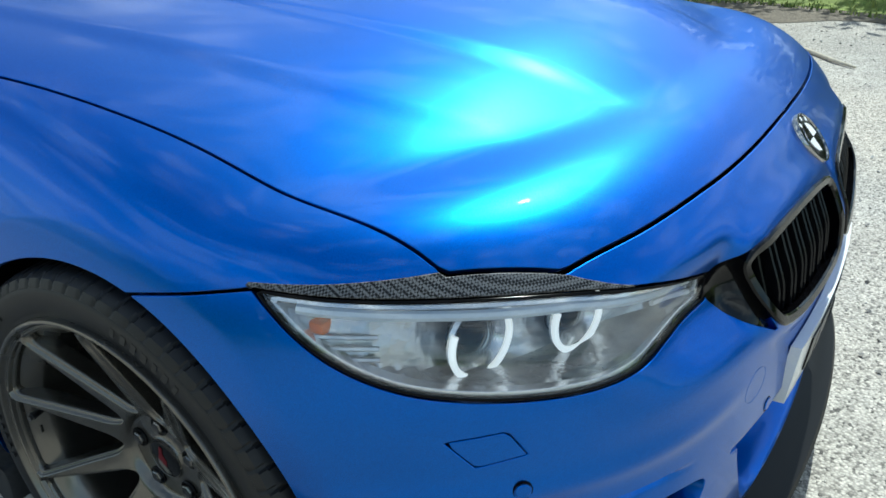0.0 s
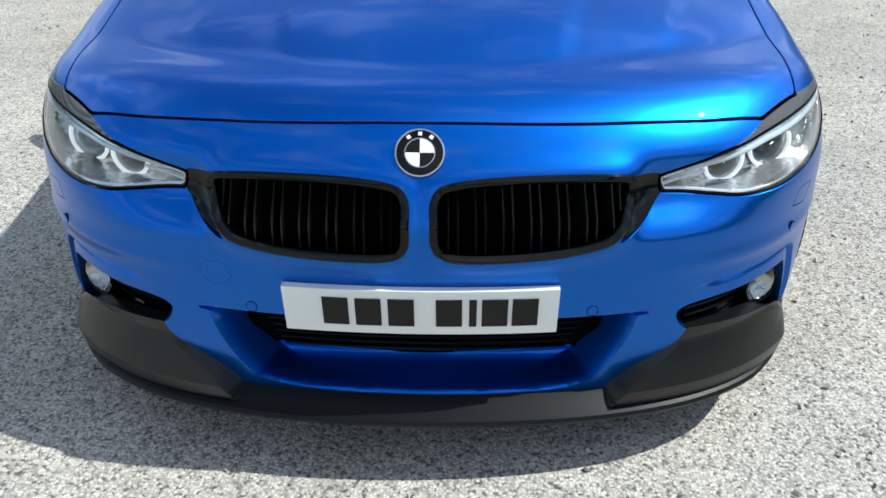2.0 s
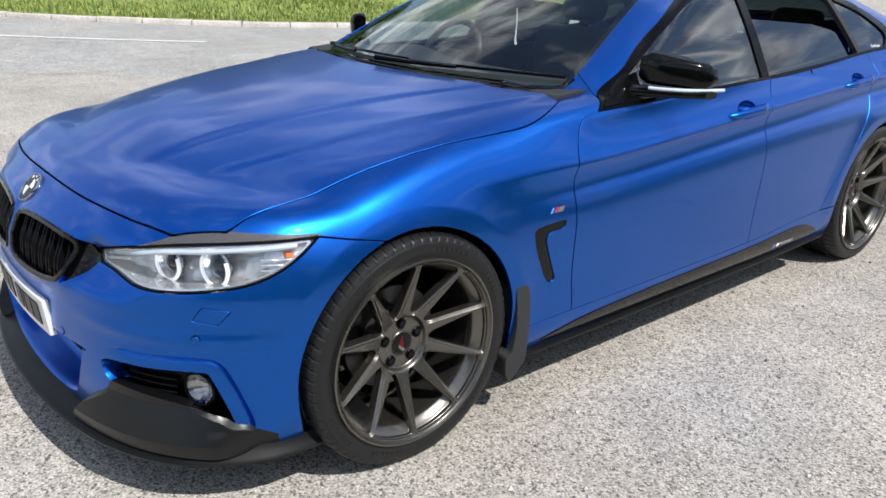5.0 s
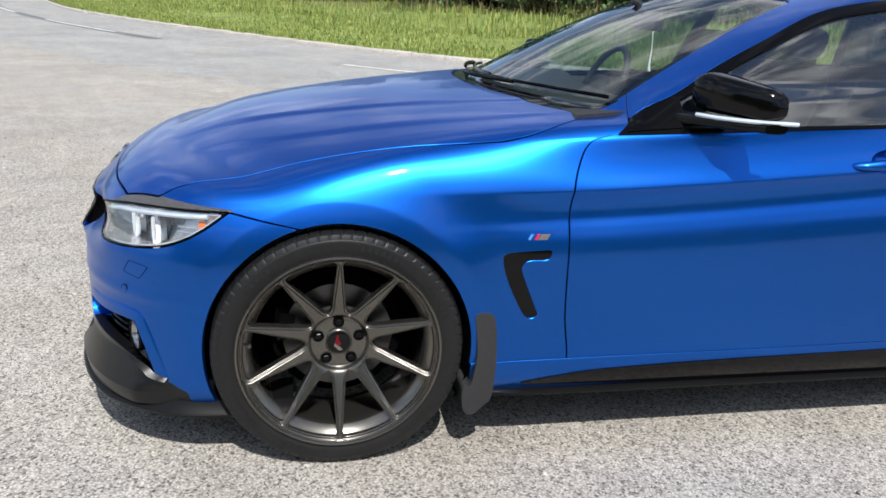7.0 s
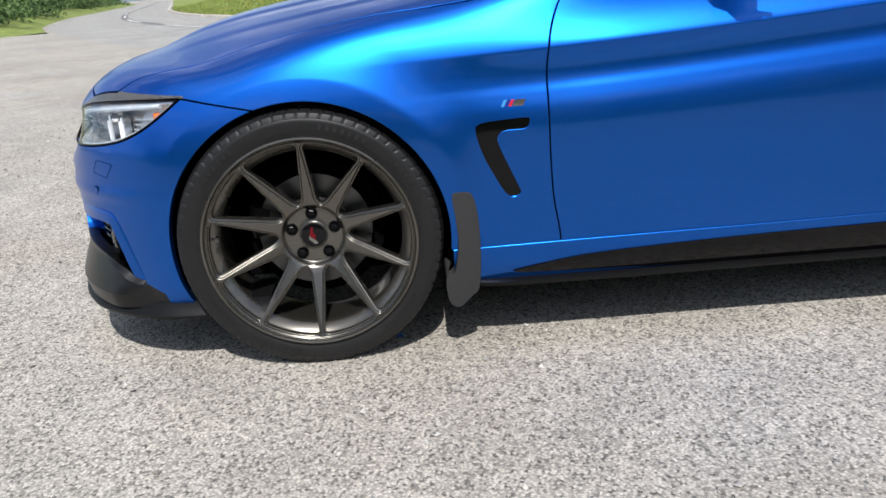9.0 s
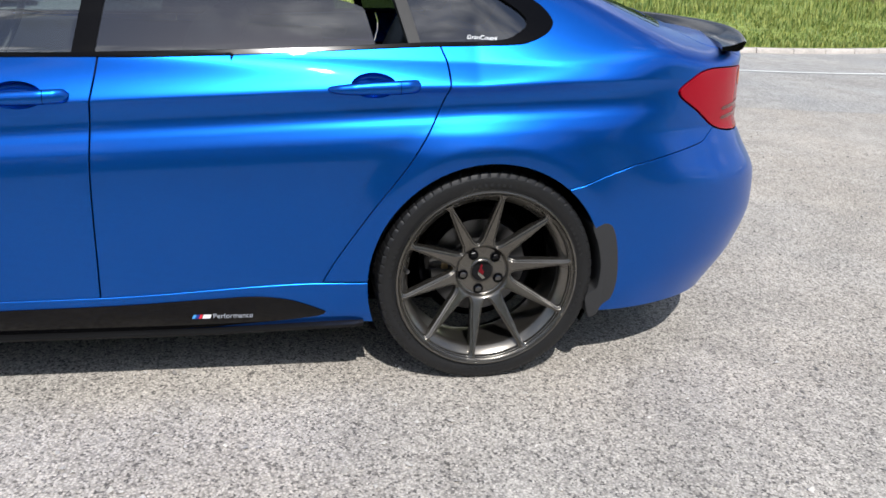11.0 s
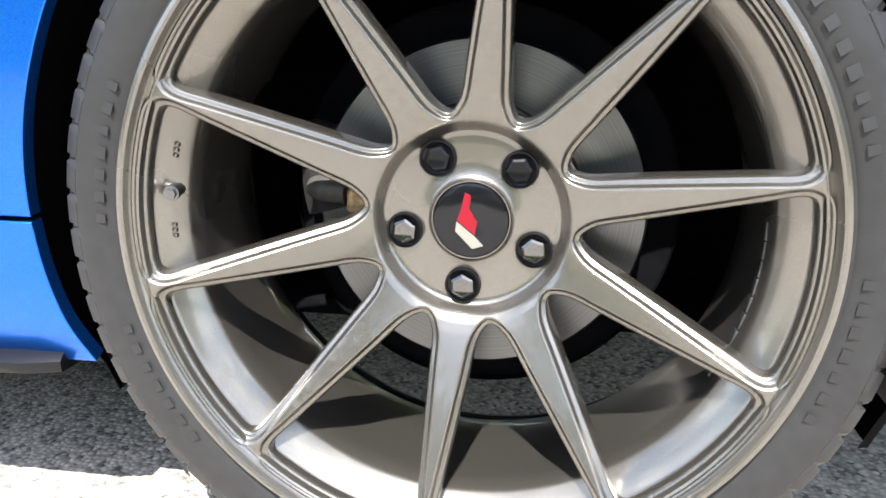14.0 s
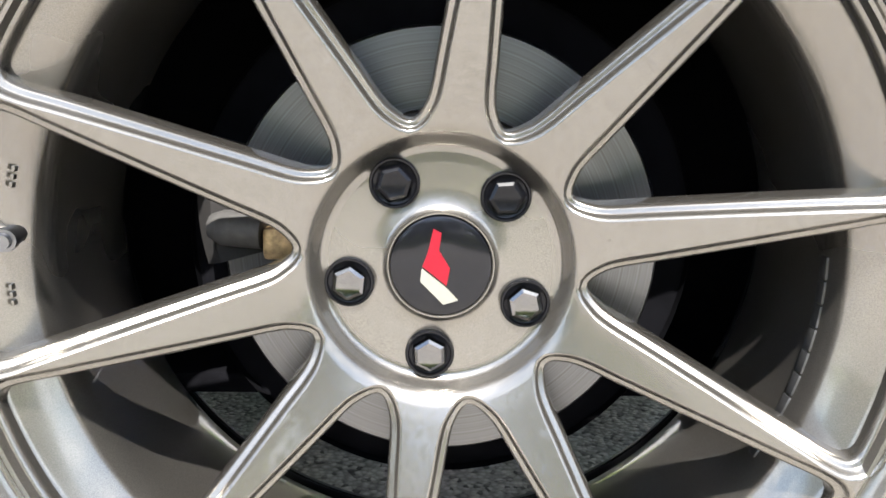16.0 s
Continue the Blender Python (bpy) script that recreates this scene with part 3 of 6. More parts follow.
# takes in the intake's blue side and top walls, blackened for their shade
mesh_and_wall_line = outline([(-.3, .366), (-.3, .366), (.330, .369), (.342, .362), (.342, .362), (.324, .300), (.292, .236), (.292, .236), (0, .224), (-.3, .224), (-.3, .224)])
fog_line = outline([(.428, .352), (.445, .376), (.56, .384), (.655, .388), (.676, .372), (.712, .262), (.700, .258), (.612, .292), (.47, .312)])
cheek_line = outline([(.315, .178), (.350, .232), (.425, .288), (.445, .320), (.445, .320), (.60, .302), (.69, .272), (.722, .250), (.760, .236), (.80, .212), (.80, .212), (.80, .150), (.80, .150), (.55, .150), (.33, .150)])
washer_line = outline([(.650, .528), (.650, .528), (.699, .518), (.699, .518), (.727, .556), (.727, .556), (.669, .563), (.669, .563)], 6)
screen_line = outline([(-.3, .515), (-.3, .515), (0, .515), (.2, .533), (.4, .588), (.6, .680), (.682, .745), (.682, .745), (.668, .84), (.622, 1.02), (.560, 1.24), (.515, 1.40), (.515, 1.40), (.4, 1.345), (.2, 1.315), (0, 1.305), (-.3, 1.305), (-.3, 1.305)])
back_line = outline([(-.3, 2.72), (-.3, 2.72), (.3, 2.735), (.53, 2.79), (.53, 2.79), (.60, 3.1), (.64, 3.38), (.64, 3.38), (.4, 3.47), (0, 3.50), (-.3, 3.50), (-.3, 3.50)])
DOOR_FRONT = [(.640, .05), (.636, .29), (.618, .424), (.612, .57), (.611, .684), (.617, .776), (.638, .852), (.671, .900), (.735, .918)]
door_gap = curve(*[(z, y) for y, z in DOOR_FRONT])
mid_gap = curve((.05, 1.70), (.30, 1.710), (.55, 1.713), (.79, 1.722), (.97, 1.752), (1.4, 1.80))
rear_gap = curve((.05, 2.20), (.34, 2.318), (.542, 2.444), (.717, 2.572), (.862, 2.650), (.916, 2.666), (.962, 2.662), (1.006, 2.645), (1.1, 2.62))
sill_top = curve((.3, .287), (.636, .291), (1.2, .296), (1.713, .304), (2.32, .335), (2.6, .335))
sill_low = curve((.3, .188), (.42, .182), (.77, .179), (1.2, .180), (1.87, .180), (2.43, .196), (2.6, .198))
dlo_line = outline([(.740, .915), (.740, .915), (1.2, .933), (1.657, .950), (1.90, .958), (2.22, .977), (2.57, 1.003), (2.84, 1.018), (2.915, 1.033), (2.968, 1.062), (2.978, 1.094), (2.93, 1.140), (2.80, 1.190), (2.6, 1.245), (2.3, 1.290), (2.0, 1.306), (1.75, 1.302), (1.58, 1.285), (1.40, 1.245), (1.18, 1.150), (1.055, 1.090), (.93, 1.020), (.83, .973)])
glass_line = outline([(.776, .927), (.776, .927), (1.2, .943), (1.66, .959), (2.2, .986), (2.57, 1.012), (2.80, 1.026), (2.868, 1.046), (2.905, 1.082), (2.86, 1.125), (2.74, 1.178), (2.55, 1.228), (2.3, 1.266), (2.0, 1.283), (1.75, 1.279), (1.60, 1.263), (1.42, 1.228), (1.19, 1.136), (1.06, 1.074), (.945, 1.012), (.848, .965)])
vent_line = outline([(.430, .590), (.441, .607), (.50, .613), (.566, .616), (.566, .616), (.556, .589), (.505, .586), (.486, .574), (.488, .548), (.541, .424), (.541, .424), (.506, .420), (.470, .478), (.442, .540)])
tail_line = outline([(3.232, .897), (3.262, .940), (3.30, .964), (3.37, .968), (3.55, .960), (3.66, .950), (3.68, .93), (3.66, .83), (3.60, .78), (3.50, .765), (3.42, .764), (3.345, .785), (3.285, .842)])
skirt_insert = outline([(.49, .208), (.49, .208), (.60, .231), (.75, .250), (1.12, .265), (1.7, .277), (2.0, .292), (2.12, .297), (2.21, .287), (2.28, .264), (2.338, .235), (2.338, .235), (2.25, .220), (2.11, .206), (1.87, .192), (1.1, .191), (.80, .197)])
ARCH = {0.0: .357, 2.81: .364}
GAP = .0030
GRAIN = .0105


def N(v):
    return np.abs(nose_u(v[:, 0], v[:, 1])), v[:, 2]


def T(v):
    return np.abs(v[:, 0]), v[:, 1]


def S(v):
    return tail_u(v[:, 0], v[:, 1]), v[:, 2]


def f_bonnet(v):
    return np.where(v[:, 2] > .62, bonnet_line(*T(v)), .06)


def f_arch(v):
    """Below nought outside the wheel openings."""
    out = np.full(len(v), -1.0)
    for y, r in ARCH.items():
        out = np.maximum(out, r - np.hypot(v[:, 1] - y, (v[:, 2] - WHEEL_Z) * np.where(v[:, 2] < WHEEL_Z, .9, 1)))
    return out


def f_fender_seam(v):
    u, z = N(v)
    return z - np.where(u > .885, .713 - .235 * (u - .885), np.interp(u, [.6, .708, .80, .885], [.709, .7275, .7220, .7138]))


def nose_shape(v, pockets=1.0):
    """Pockets and swellings of the bumper: moves points of the nose along y and outward."""
    u, z = N(v)
    way = np.stack([np.sin(nose_u(v[:, 0], v[:, 1]) / .95), -np.cos(nose_u(v[:, 0], v[:, 1]) / .95), 0 * z], -1)
    d = np.zeros(len(v))
    i = intake_line(u, z)
    d -= step(.004, -.010, i) * (.008 + .088 * step(.184, .226, z))
    p = fog_line(u, z)
    d -= .055 * step(.005, -.007, p) * pockets
    lip = np.maximum(step(.34, .39, z) * step(.44, .52, u), step(.66, .70, u) * step(.225, .25, z))
    d -= lip * (.011 + .006 * step(.66, .72, u)) * np.interp(p, [.006, .028, .036, .044], [.12, .45, 1, 0])
    c = cheek_line(u, z)
    d += step(.001, -.008, c) * .044 * np.clip((.292 - z) / .086, 0, 1) * step(.775, .68, u)
    d += .006 * bump(z - .475, .018) * step(.0, .02, p) * step(.30, .5, u) * (1 - step(.7, .9, u))
    k = kidney_line(u, z)
    d += .010 * bump(k - .004, .022) * step(.9, .3, u)
    return v + way * d[:, None]


# ---------------------------------------------------------------- sheets from which the panels are cut
def nose_sheet(gu, gz):
    u = np.arange(-1.30, 1.3001, gu)
    z = np.arange(.145, .815, gz)
    uu, zz = np.meshgrid(u, z, indexing="ij")
    a = uu / .95
    p = cast(np.stack([0 * a, 0 * a + .35, zz], -1), np.stack([np.sin(a), -np.cos(a), 0 * a], -1), 1.6)
    return grid(p)


def flank_sheet(gs, gt, s0=-.62, s1=3.85, t0=-58, t1=89.9):
    s = np.arange(s0, s1 + gs / 2, gs)
    turn = .72 * gt / .0105
    th = np.concatenate([np.arange(t0, 12, turn), np.arange(12, 18, .36), np.arange(18, 22, .2), np.arange(22, 30, .4), np.linspace(30, t1, int((t1 - 30) / turn))])
    ss, tt = np.meshgrid(s, th, indexing="ij")
    along = np.degrees(np.arctan2(crease_z(np.clip(ss, -.35, 3.4)) - .52, .885))
    tt = np.radians(tt + (along - 20) * np.clip(1 - np.abs(tt - 20) / 42, 0, 1))
    oy = np.clip(ss, -.35, 3.0)
    al = np.where(ss > 3, (ss - 3) / .85 * math.pi / 2, np.where(ss < -.35, (ss + .35) * 2.4, 0))
    ways = np.stack([np.cos(tt) * np.cos(al), np.cos(tt) * np.sin(al), np.sin(tt)], -1)
    p = cast(np.stack([0 * ss, oy, 0 * ss + .52], -1), ways, 1.6)
    return grid(p)


def top_sheet(x1, y0, y1, g):
    x, y = np.arange(-x1, x1 + g / 2, g), np.arange(y0, y1 + g / 2, g)
    xx, yy = np.meshgrid(x, y, indexing="ij")
    p = cast(np.stack([xx, yy, 0 * xx + .45], -1), np.broadcast_to([0, 0, 1.0], (*xx.shape, 3)), 1.2)
    return grid(p)


def surface(x=None, y=None, z=None, u=None):
    """One point of the skin: by (u, z) on the nose, by (y, z) on the left flank, or by (x, y) on top."""
    if u is not None:
        a = u / .95
        return cast(np.array([0, .35, z]), np.array([math.sin(a), -math.cos(a), 0]), 1.6)
    if z is not None:
        return cast(np.array([0, y, z]), np.array([1.0, 0, 0]), 1.6)
    return cast(np.array([x, y, .45]), np.array([0, 0, 1.0]), 1.2)


def skin_normal(p):
    e = 1e-3
    g = np.array([inside(p + e * d) - inside(p - e * d) for d in np.eye(3)])
    return g / np.linalg.norm(g)


# ---------------------------------------------------------------- the car
car = tagged(new("car"), "glossy metallic blue four-door coupe with bronze wheels", "car")
nose = nose_sheet(.0066, .0062)
flank = flank_sheet(GRAIN, GRAIN)
flank = cut(flank, lambda v: -v[:, 0] - .0)


def both(name, mesh, mat, label="", under=None, **more):
    """A panel and its mirror image on the other side."""
    a = part(name, mesh, mat, under[0] if under else car, label, **more)
    b = part(name, mirrored(mesh), mat, under[1] if under else car, label, **more)
    return a, b


# bonnet
bonnet = cut(top_sheet(.86, -.70, .70, GRAIN), lambda v: f_bonnet(v) + GAP)
part("bonnet", rimmed(bonnet), PAINT, car)

# front bumper with its openings
face = cut(nose, lambda v: f_bonnet(v) - GAP, 1)
face = cut(face, lambda v: head_line(*N(v)) - GAP, 1)
face = cut(face, lambda v: brow_line(*N(v)) - GAP * .6, 1)
face = cut(face, lambda v: np.where(N(v)[0] > .705, f_fender_seam(v) + GAP * .8, -1))
face = cut(face, lambda v: np.where(v[:, 1] < .0, f_arch(v), 1.0))
face = cut(face, lambda v: .168 - v[:, 2])
face = cut(face, lambda v: kidney_line(*N(v)), 1)
face = cut(face, lambda v: bridge_line(*N(v)), 1)
cheeks = cut(face, lambda v: cheek_line(*N(v)) - .0006)
cheeks = score(score(cheeks, lambda v: v[:, 2] - .206), lambda v: cheek_line(*N(v)) + .008)
face = cut(face, lambda v: cheek_line(*N(v)) - .0004, 1)
fog_holes = cut(face, lambda v: fog_line(*N(v)) + .004)
face = cut(face, lambda v: fog_line(*N(v)) + .004, 1)
for far in (.005, .000, .006, .028, .036, .044):
    face = score(face, lambda v: np.where(N(v)[1] > .2, fog_line(*N(v)) - far, 1))
for far in (.004, .000, -.003, -.0065, -.010):
    face = score(face, lambda v: intake_line(*N(v)) - far)
mesh_and_wall = cut(face, lambda v: mesh_and_wall_line(*N(v)))
face = cut(face, lambda v: mesh_and_wall_line(*N(v)), 1)
caps = cut(face, lambda v: washer_line(*N(v)) + .0020)
face = cut(face, lambda v: washer_line(*N(v)) - .0008, 1)
tow = lambda v: np.hypot(nose_u(v[:, 0], v[:, 1]) + .330, v[:, 2] - .463) - .026
tow_cap = cut(face, lambda v: tow(v) + .001)
face = cut(face, lambda v: tow(v) - .0005, 1)
shaped = lambda m: (nose_shape(np.asarray(m[0])), m[1])
bumper = part("front_bumper", rimmed(shaped(face), .016), PAINT, car)
for side in (1, -1):
    part("washer_cap", rimmed(shaped(cut(caps, lambda v: -side * v[:, 0])), .006, .0008), PAINT, bumper)
    cheek = cut(cheeks, lambda v: -side * v[:, 0])
    part("bumper_cheek", rimmed((nose_shape(np.asarray(cheek[0]), 0), cheek[1]), .03), CHEEK, bumper, "satin black splitter cheek", sharp=14)
    part("fog_pocket", shaped(cut(fog_holes, lambda v: -side * v[:, 0])), SATIN_BLACK, bumper, "black fog lamp pocket")
part("tow_cap", rimmed(shaped(tow_cap), .006, .0008), PAINT, bumper)
# black covers the mesh and paints the shade of the walls round it
part("lower_grille", offset(shaped(mesh_and_wall), -.004), MATT_BLACK, bumper, "black lower grille mesh, with the intake walls' shade painted black")
for z in (.238, .254, .270, .286, .302, .318, .334, .350):
    us = np.linspace(-.305, .305, 60)
    line = nose_shape(np.array([surface(u=u * (.90 + 1.25 * (z - .236)), z=z) for u in us])) - [0, .002, 0]
    part("grille_slat", tube(line, .0032, 5), SATIN_BLACK, bumper)
for u, z in ((.277, .393), (-.277, .393), (.657, .482), (-.657, .482)):
    p = nose_shape(surface(u=u, z=z)[None])[0]
    n = skin_normal(surface(u=u, z=z))
    disc = revolve([(0, .0022), (.0085, .0020), (.0098, .0008), (.0102, -.003)], 20)
    ring = revolve([(.0104, -.002), (.0108, .0004), (.0118, .0006), (.0124, -.002)], 20)
    turn = Matrix.Translation(p) @ Vector(n).to_track_quat("X", "Z").to_matrix().to_4x4()
    part("parking_sensor", moved(disc, turn), PAINT, bumper)
    part("sensor_seal", moved(ring, turn), SATIN_BLACK, bumper)

# kidney grilles
for side in (1, -1):
    half = cut(nose, lambda v: -side * v[:, 0])
    half = cut(half, lambda v: v[:, 2] - .70)
    band = cut(cut(half, lambda v: kidney_line(*N(v)) + .0008), lambda v: kidney_line(*N(v)) + .0095, 1)
    frame_mesh = shaped(band)
    grille = part("kidney_grille", rimmed(offset(frame_mesh, .005), .045, .003), GLOSS_BLACK, car, "gloss black kidney grille with double bars")
    bridge = cut(cut(half, lambda v: bridge_line(*N(v)) + .0008), lambda v: kidney_line(*N(v)) - .0008, 1)
    part("grille_bridge", rimmed(offset(bridge, -.002), .03), GLOSS_BLACK, grille)
    well = cut(half, lambda v: kidney_line(*N(v)) + .002)
    part("grille_backing", offset(well, -.055), MATT_BLACK, grille)
    for k in range(7):
        for d in (-.0075, .0075):
            u = .052 + k * .043 + d
            zs = [z for z in np.arange(.512, .668, .004) if kidney_line(np.array([u]), np.array([z]))[0] < -.008]
            if len(zs) < 6:
                continue
            rings = []
            for z in zs:
                p = surface(u=side * u, z=z)
                w = np.array([math.sin(side * u / .95), -math.cos(side * u / .95), 0])
                s = np.array([-w[1], w[0], 0])
                rings.append([p - w * .006 - s * .0016, p - w * .004, p - w * .006 + s * .0016, p - w * .040 + s * .0022, p - w * .040 - s * .0022])
            part("grille_bar", loft(rings), BAR_BLACK, grille)

# number plate with plain bars for its characters
def on_plate(mesh):
    """Places a flat (across, up, out) mesh on the plate, which bends with the nose."""
    v = np.asarray(mesh[0], float)
    out = np.empty_like(v)
    for i, (a, b, c) in enumerate(v):
        z = .4055 + b * .94
        y = -.7735 + .20 * a * a - .10 * (z - .4055)
        out[i] = (a, y - c, z)
    return out, mesh[1]


def flat_bar(a0, a1, b0, b1, c0, c1, n=10):
    """A slab with columns across, so that it can bend."""
    xs = np.linspace(a0, a1, n)
    rings = [[(x, b0, c0), (x, b1, c0), (x, b1 - .0006, c1), (x, b0 + .0006, c1)] for x in xs]
    v, f = loft(rings)
    return v, [tuple(reversed(q)) for q in f]


plate = part("number_plate", on_plate(flat_bar(-.26, .26, -.0555, .0555, -.012, .004, 30)), PLATE, car, "white front number plate")
for a in (-.197, -.140, -.099, -.054, .036, .098, .160):
    wide = .014 if a == -.099 else .049
    part("plate_bar", on_plate(flat_bar(-a - wide / 2, -a + wide / 2, -.033, .035, .0042, .0068, 5)), PLATE_INK, plate, "black plate bar")

# round badge on the nose, as plain shapes
p = surface(u=0, z=.695)
n = skin_normal(p)
turn = Matrix.Translation(p + n * .001) @ Vector(n).to_track_quat("X", "Z").to_matrix().to_4x4() @ Matrix.Diagonal((1, 1.10, 1.10, 1))
badge = part("nose_badge", moved(revolve([(0, .004), (.0395, .0035), (.041, .001), (.041, -.006)], 48), turn), GLOSS_BLACK, car, "round black and white nose badge")
part("badge_rim", moved(revolve([(.0372, .003), (.0380, .0056), (.0405, .0056), (.0418, .002), (.0418, -.004)], 48), turn), CHROME, badge)
part("badge_ring", moved(revolve([(.0232, .003), (.0236, .0050), (.0252, .0050), (.0256, .003)], 48), turn), CHROME, badge)
for q in range(4):
    a = [q * math.pi / 2 + i * math.pi / 16 for i in range(9)]
    wedge = [(0, 0)] + [(.0234 * math.cos(t), .0234 * math.sin(t)) for t in a]
    place = turn @ Matrix(((0, 0, 1, .0042), (1, 0, 0, 0), (0, 1, 0, 0), (0, 0, 0, 1)))
    part("badge_quarter", prism(wedge, .0012, place), (WHITE, GLOSS_BLACK)[q % 2], badge)
for a in (55, 90, 125):
    t = math.radians(a)
    place = turn @ Matrix(((0, 0, 1, .0042), (1, 0, 0, 0), (0, 1, 0, 0), (0, 0, 0, 1))) @ Matrix.Rotation(t - math.pi / 2, 4, "Z") @ Matrix.Translation((0, .0322, 0))
    part("badge_mark", prism([(-.0032, -.0030), (.0032, -.0030), (.0032, .0030), (-.0032, .0030)], .0010, place), WHITE, badge)

# headlights
for side in (1, -1):
    half = cut(nose, lambda v: -side * v[:, 0])
    lens = cut(half, lambda v: head_line(*N(v)) + GAP)
    hl = part("headlight", rimmed(offset(lens, -.001), .018, .0015), CLEAR, car, "clear twin-ring headlight with grey housing")
    hl.visible_shadow = False
    inner = cut(half, lambda v: head_line(*N(v)) + GAP + .003)
    deep = np.asarray(inner[0]).copy()
    u, z = N(deep)
    way = np.array([-side * .35, .93, -.26])
    marks = []
    for c in ((.592, -.548, .622), (.703, -.478, .629)):
        c = np.array([side * c[0], c[1], c[2]])
        far = next(q for q in np.arange(0, .2, .001) if inside(c - way * q) > 0)
        marks.append((float(N((c - way * far)[None])[0][0]), far))
    level = np.interp(u, [marks[0][0] - .10, marks[0][0], marks[1][0], marks[1][0] + .12], [.030, marks[0][1] + .034, marks[1][1] + .034, .035])
    d = .010 + (level - .010) * step(0, .016, -(head_line(u, z) + .004))
    deep = deep + way * d[:, None]
    part("lamp_housing", (deep, inner[1]), REFLECTOR, hl, "silver grey lamp housing")
    edge_band = cut(cut(half, lambda v: head_line(*N(v)) + GAP + .002), lambda v: head_line(*N(v)) + .0085, 1)
    seal = cut(cut(half, lambda v: head_line(*N(v)) + GAP * .5), lambda v: head_line(*N(v)) + .0032, 1)
    part("lamp_seal", rimmed(offset(seal, .0012), .012, .0008), SATIN_BLACK, hl, "black lamp seal")
    part("lamp_border", rimmed(offset(edge_band, -.006), .02), LAMP_GREY, hl)
    us = np.linspace(.44, .84, 30)
    top = [surface(u=side * u, z=float(np.interp(u, [.44, .585, .72, .84], [.644, .676, .689, .697]))) for u in us]
    top = np.array(top) + [-side * .004, .010, 0]
    part("light_strip", tube(top, .0062, 8), STRIP, hl, "white light strip")
    for (cx, cy, cz), r in (((.592, -.548, .622), .041), ((.703, -.478, .629), .045)):
        aim = Vector((side * .30, -1, .03)).to_track_quat("X", "Z").to_matrix().to_4x4()
        turn = Matrix.Translation((side * cx, cy, cz)) @ aim
        a = np.radians(np.linspace(150, 390, 44))
        ring = np.stack([0 * a, r * np.cos(a), r * np.sin(a)], -1)
        ring_ob = part("light_ring", moved(tube(ring, .0043, 8), turn), RING, hl, "white light ring")
        part("lamp_bowl", moved(revolve([(r * 1.04, -.008), (r * .94, -.004), (r * .84, -.010), (r * .74, -.022), (r * .66, -.026)], 36), turn), LAMP_GREY, hl)
        part("projector_lens", moved(revolve([(0, -.002), (r * .25, -.004), (r * .45, -.010), (r * .62, -.020), (r * .70, -.028)], 32), turn), GLOSS_BLACK, hl, "dark projector lens")
        foot = box(-.008, .006, -.011, .011, -r - .012, -r + .003, .003)
        part("ring_foot", moved(foot, turn), RING, hl)
    q = surface(u=side * .815, z=.672) + np.array([-side * .02, .03, 0])
    part("amber_reflector", box(q[0] - .012, q[0] + .012, q[1] - .01, q[1] + .01, q[2] - .008, q[2] + .008, .004), AMBER, hl, "amber side reflector")
    for z in (.640, .652, .664):
        line = [surface(u=side * u, z=z) + np.array([-side * .012, .024, 0]) for u in np.linspace(.765, .825, 8)]
        part("reflector_rib", tube(line, .003, 6), REFLECTOR, hl)
    for z in (.616, .630):
        line = [surface(u=side * u, z=z + (u - .41) * .25) + np.array([-side * .004, .016, 0]) for u in np.linspace(.405, .475, 8)]
        part("inner_rib", tube(line, .0035, 6), WHITE, hl)
    brow = cut(cut(half, lambda v: brow_line(*N(v)) - .0022), lambda v: f_bonnet(v) - GAP, 1)
    brow = cut(brow, lambda v: head_line(*N(v)) - GAP * .5, 1)
    part("lamp_brow", rimmed(offset(brow, .0015), .006), CARBON, car, "carbon-weave brow over the headlight")

# dark cover behind the bumper openings
cover = cut(nose_sheet(.03, .03), lambda v: np.maximum(v[:, 2] - .50, np.abs(v[:, 0]) - .80))
part("bumper_cover", (np.asarray(cover[0]) * [.90, 1, 1] + [0, .13, 0], cover[1]), MATT_BLACK, car, "black cover behind the bumper")

# fog lamps
for side in (1, -1):
    p = surface(u=side * .638, z=.335)
    turn = Matrix.Translation((p[0] - side * .012, p[1] + .030, p[2])) @ Vector((side * .5, -1, .02)).to_track_quat("X", "Z").to_matrix().to_4x4()
    fog = part("fog_lamp", moved(revolve([(.045, -.02), (.046, .006), (.043, .010), (.040, .008)], 32), turn), SATIN_BLACK, car, "round fog lamp in a black pocket")
    part("fog_reflector", moved(revolve([(.040, .004), (.030, -.012), (.012, -.022), (0, -.024)], 32), turn), CHROME, fog)
    part("fog_glass", moved(revolve([(.041, .006), (.028, .012), (.012, .015), (0, .016)], 32), turn), CLEAR, fog)
    for k in range(4):
        zs = .300 + k * .018
        line = np.array([surface(u=side * u, z=zs + .03 * (u - .47)) for u in np.linspace(.47, .585, 9)])
        way = np.array([side * math.sin(.55), -math.cos(.55), 0])
        part("pocket_slat", tube(line - way * .045, .0035, 5), SATIN_BLACK, fog)

# front splitter
us = np.linspace(-1.005, 1.005, 90)
rings = []
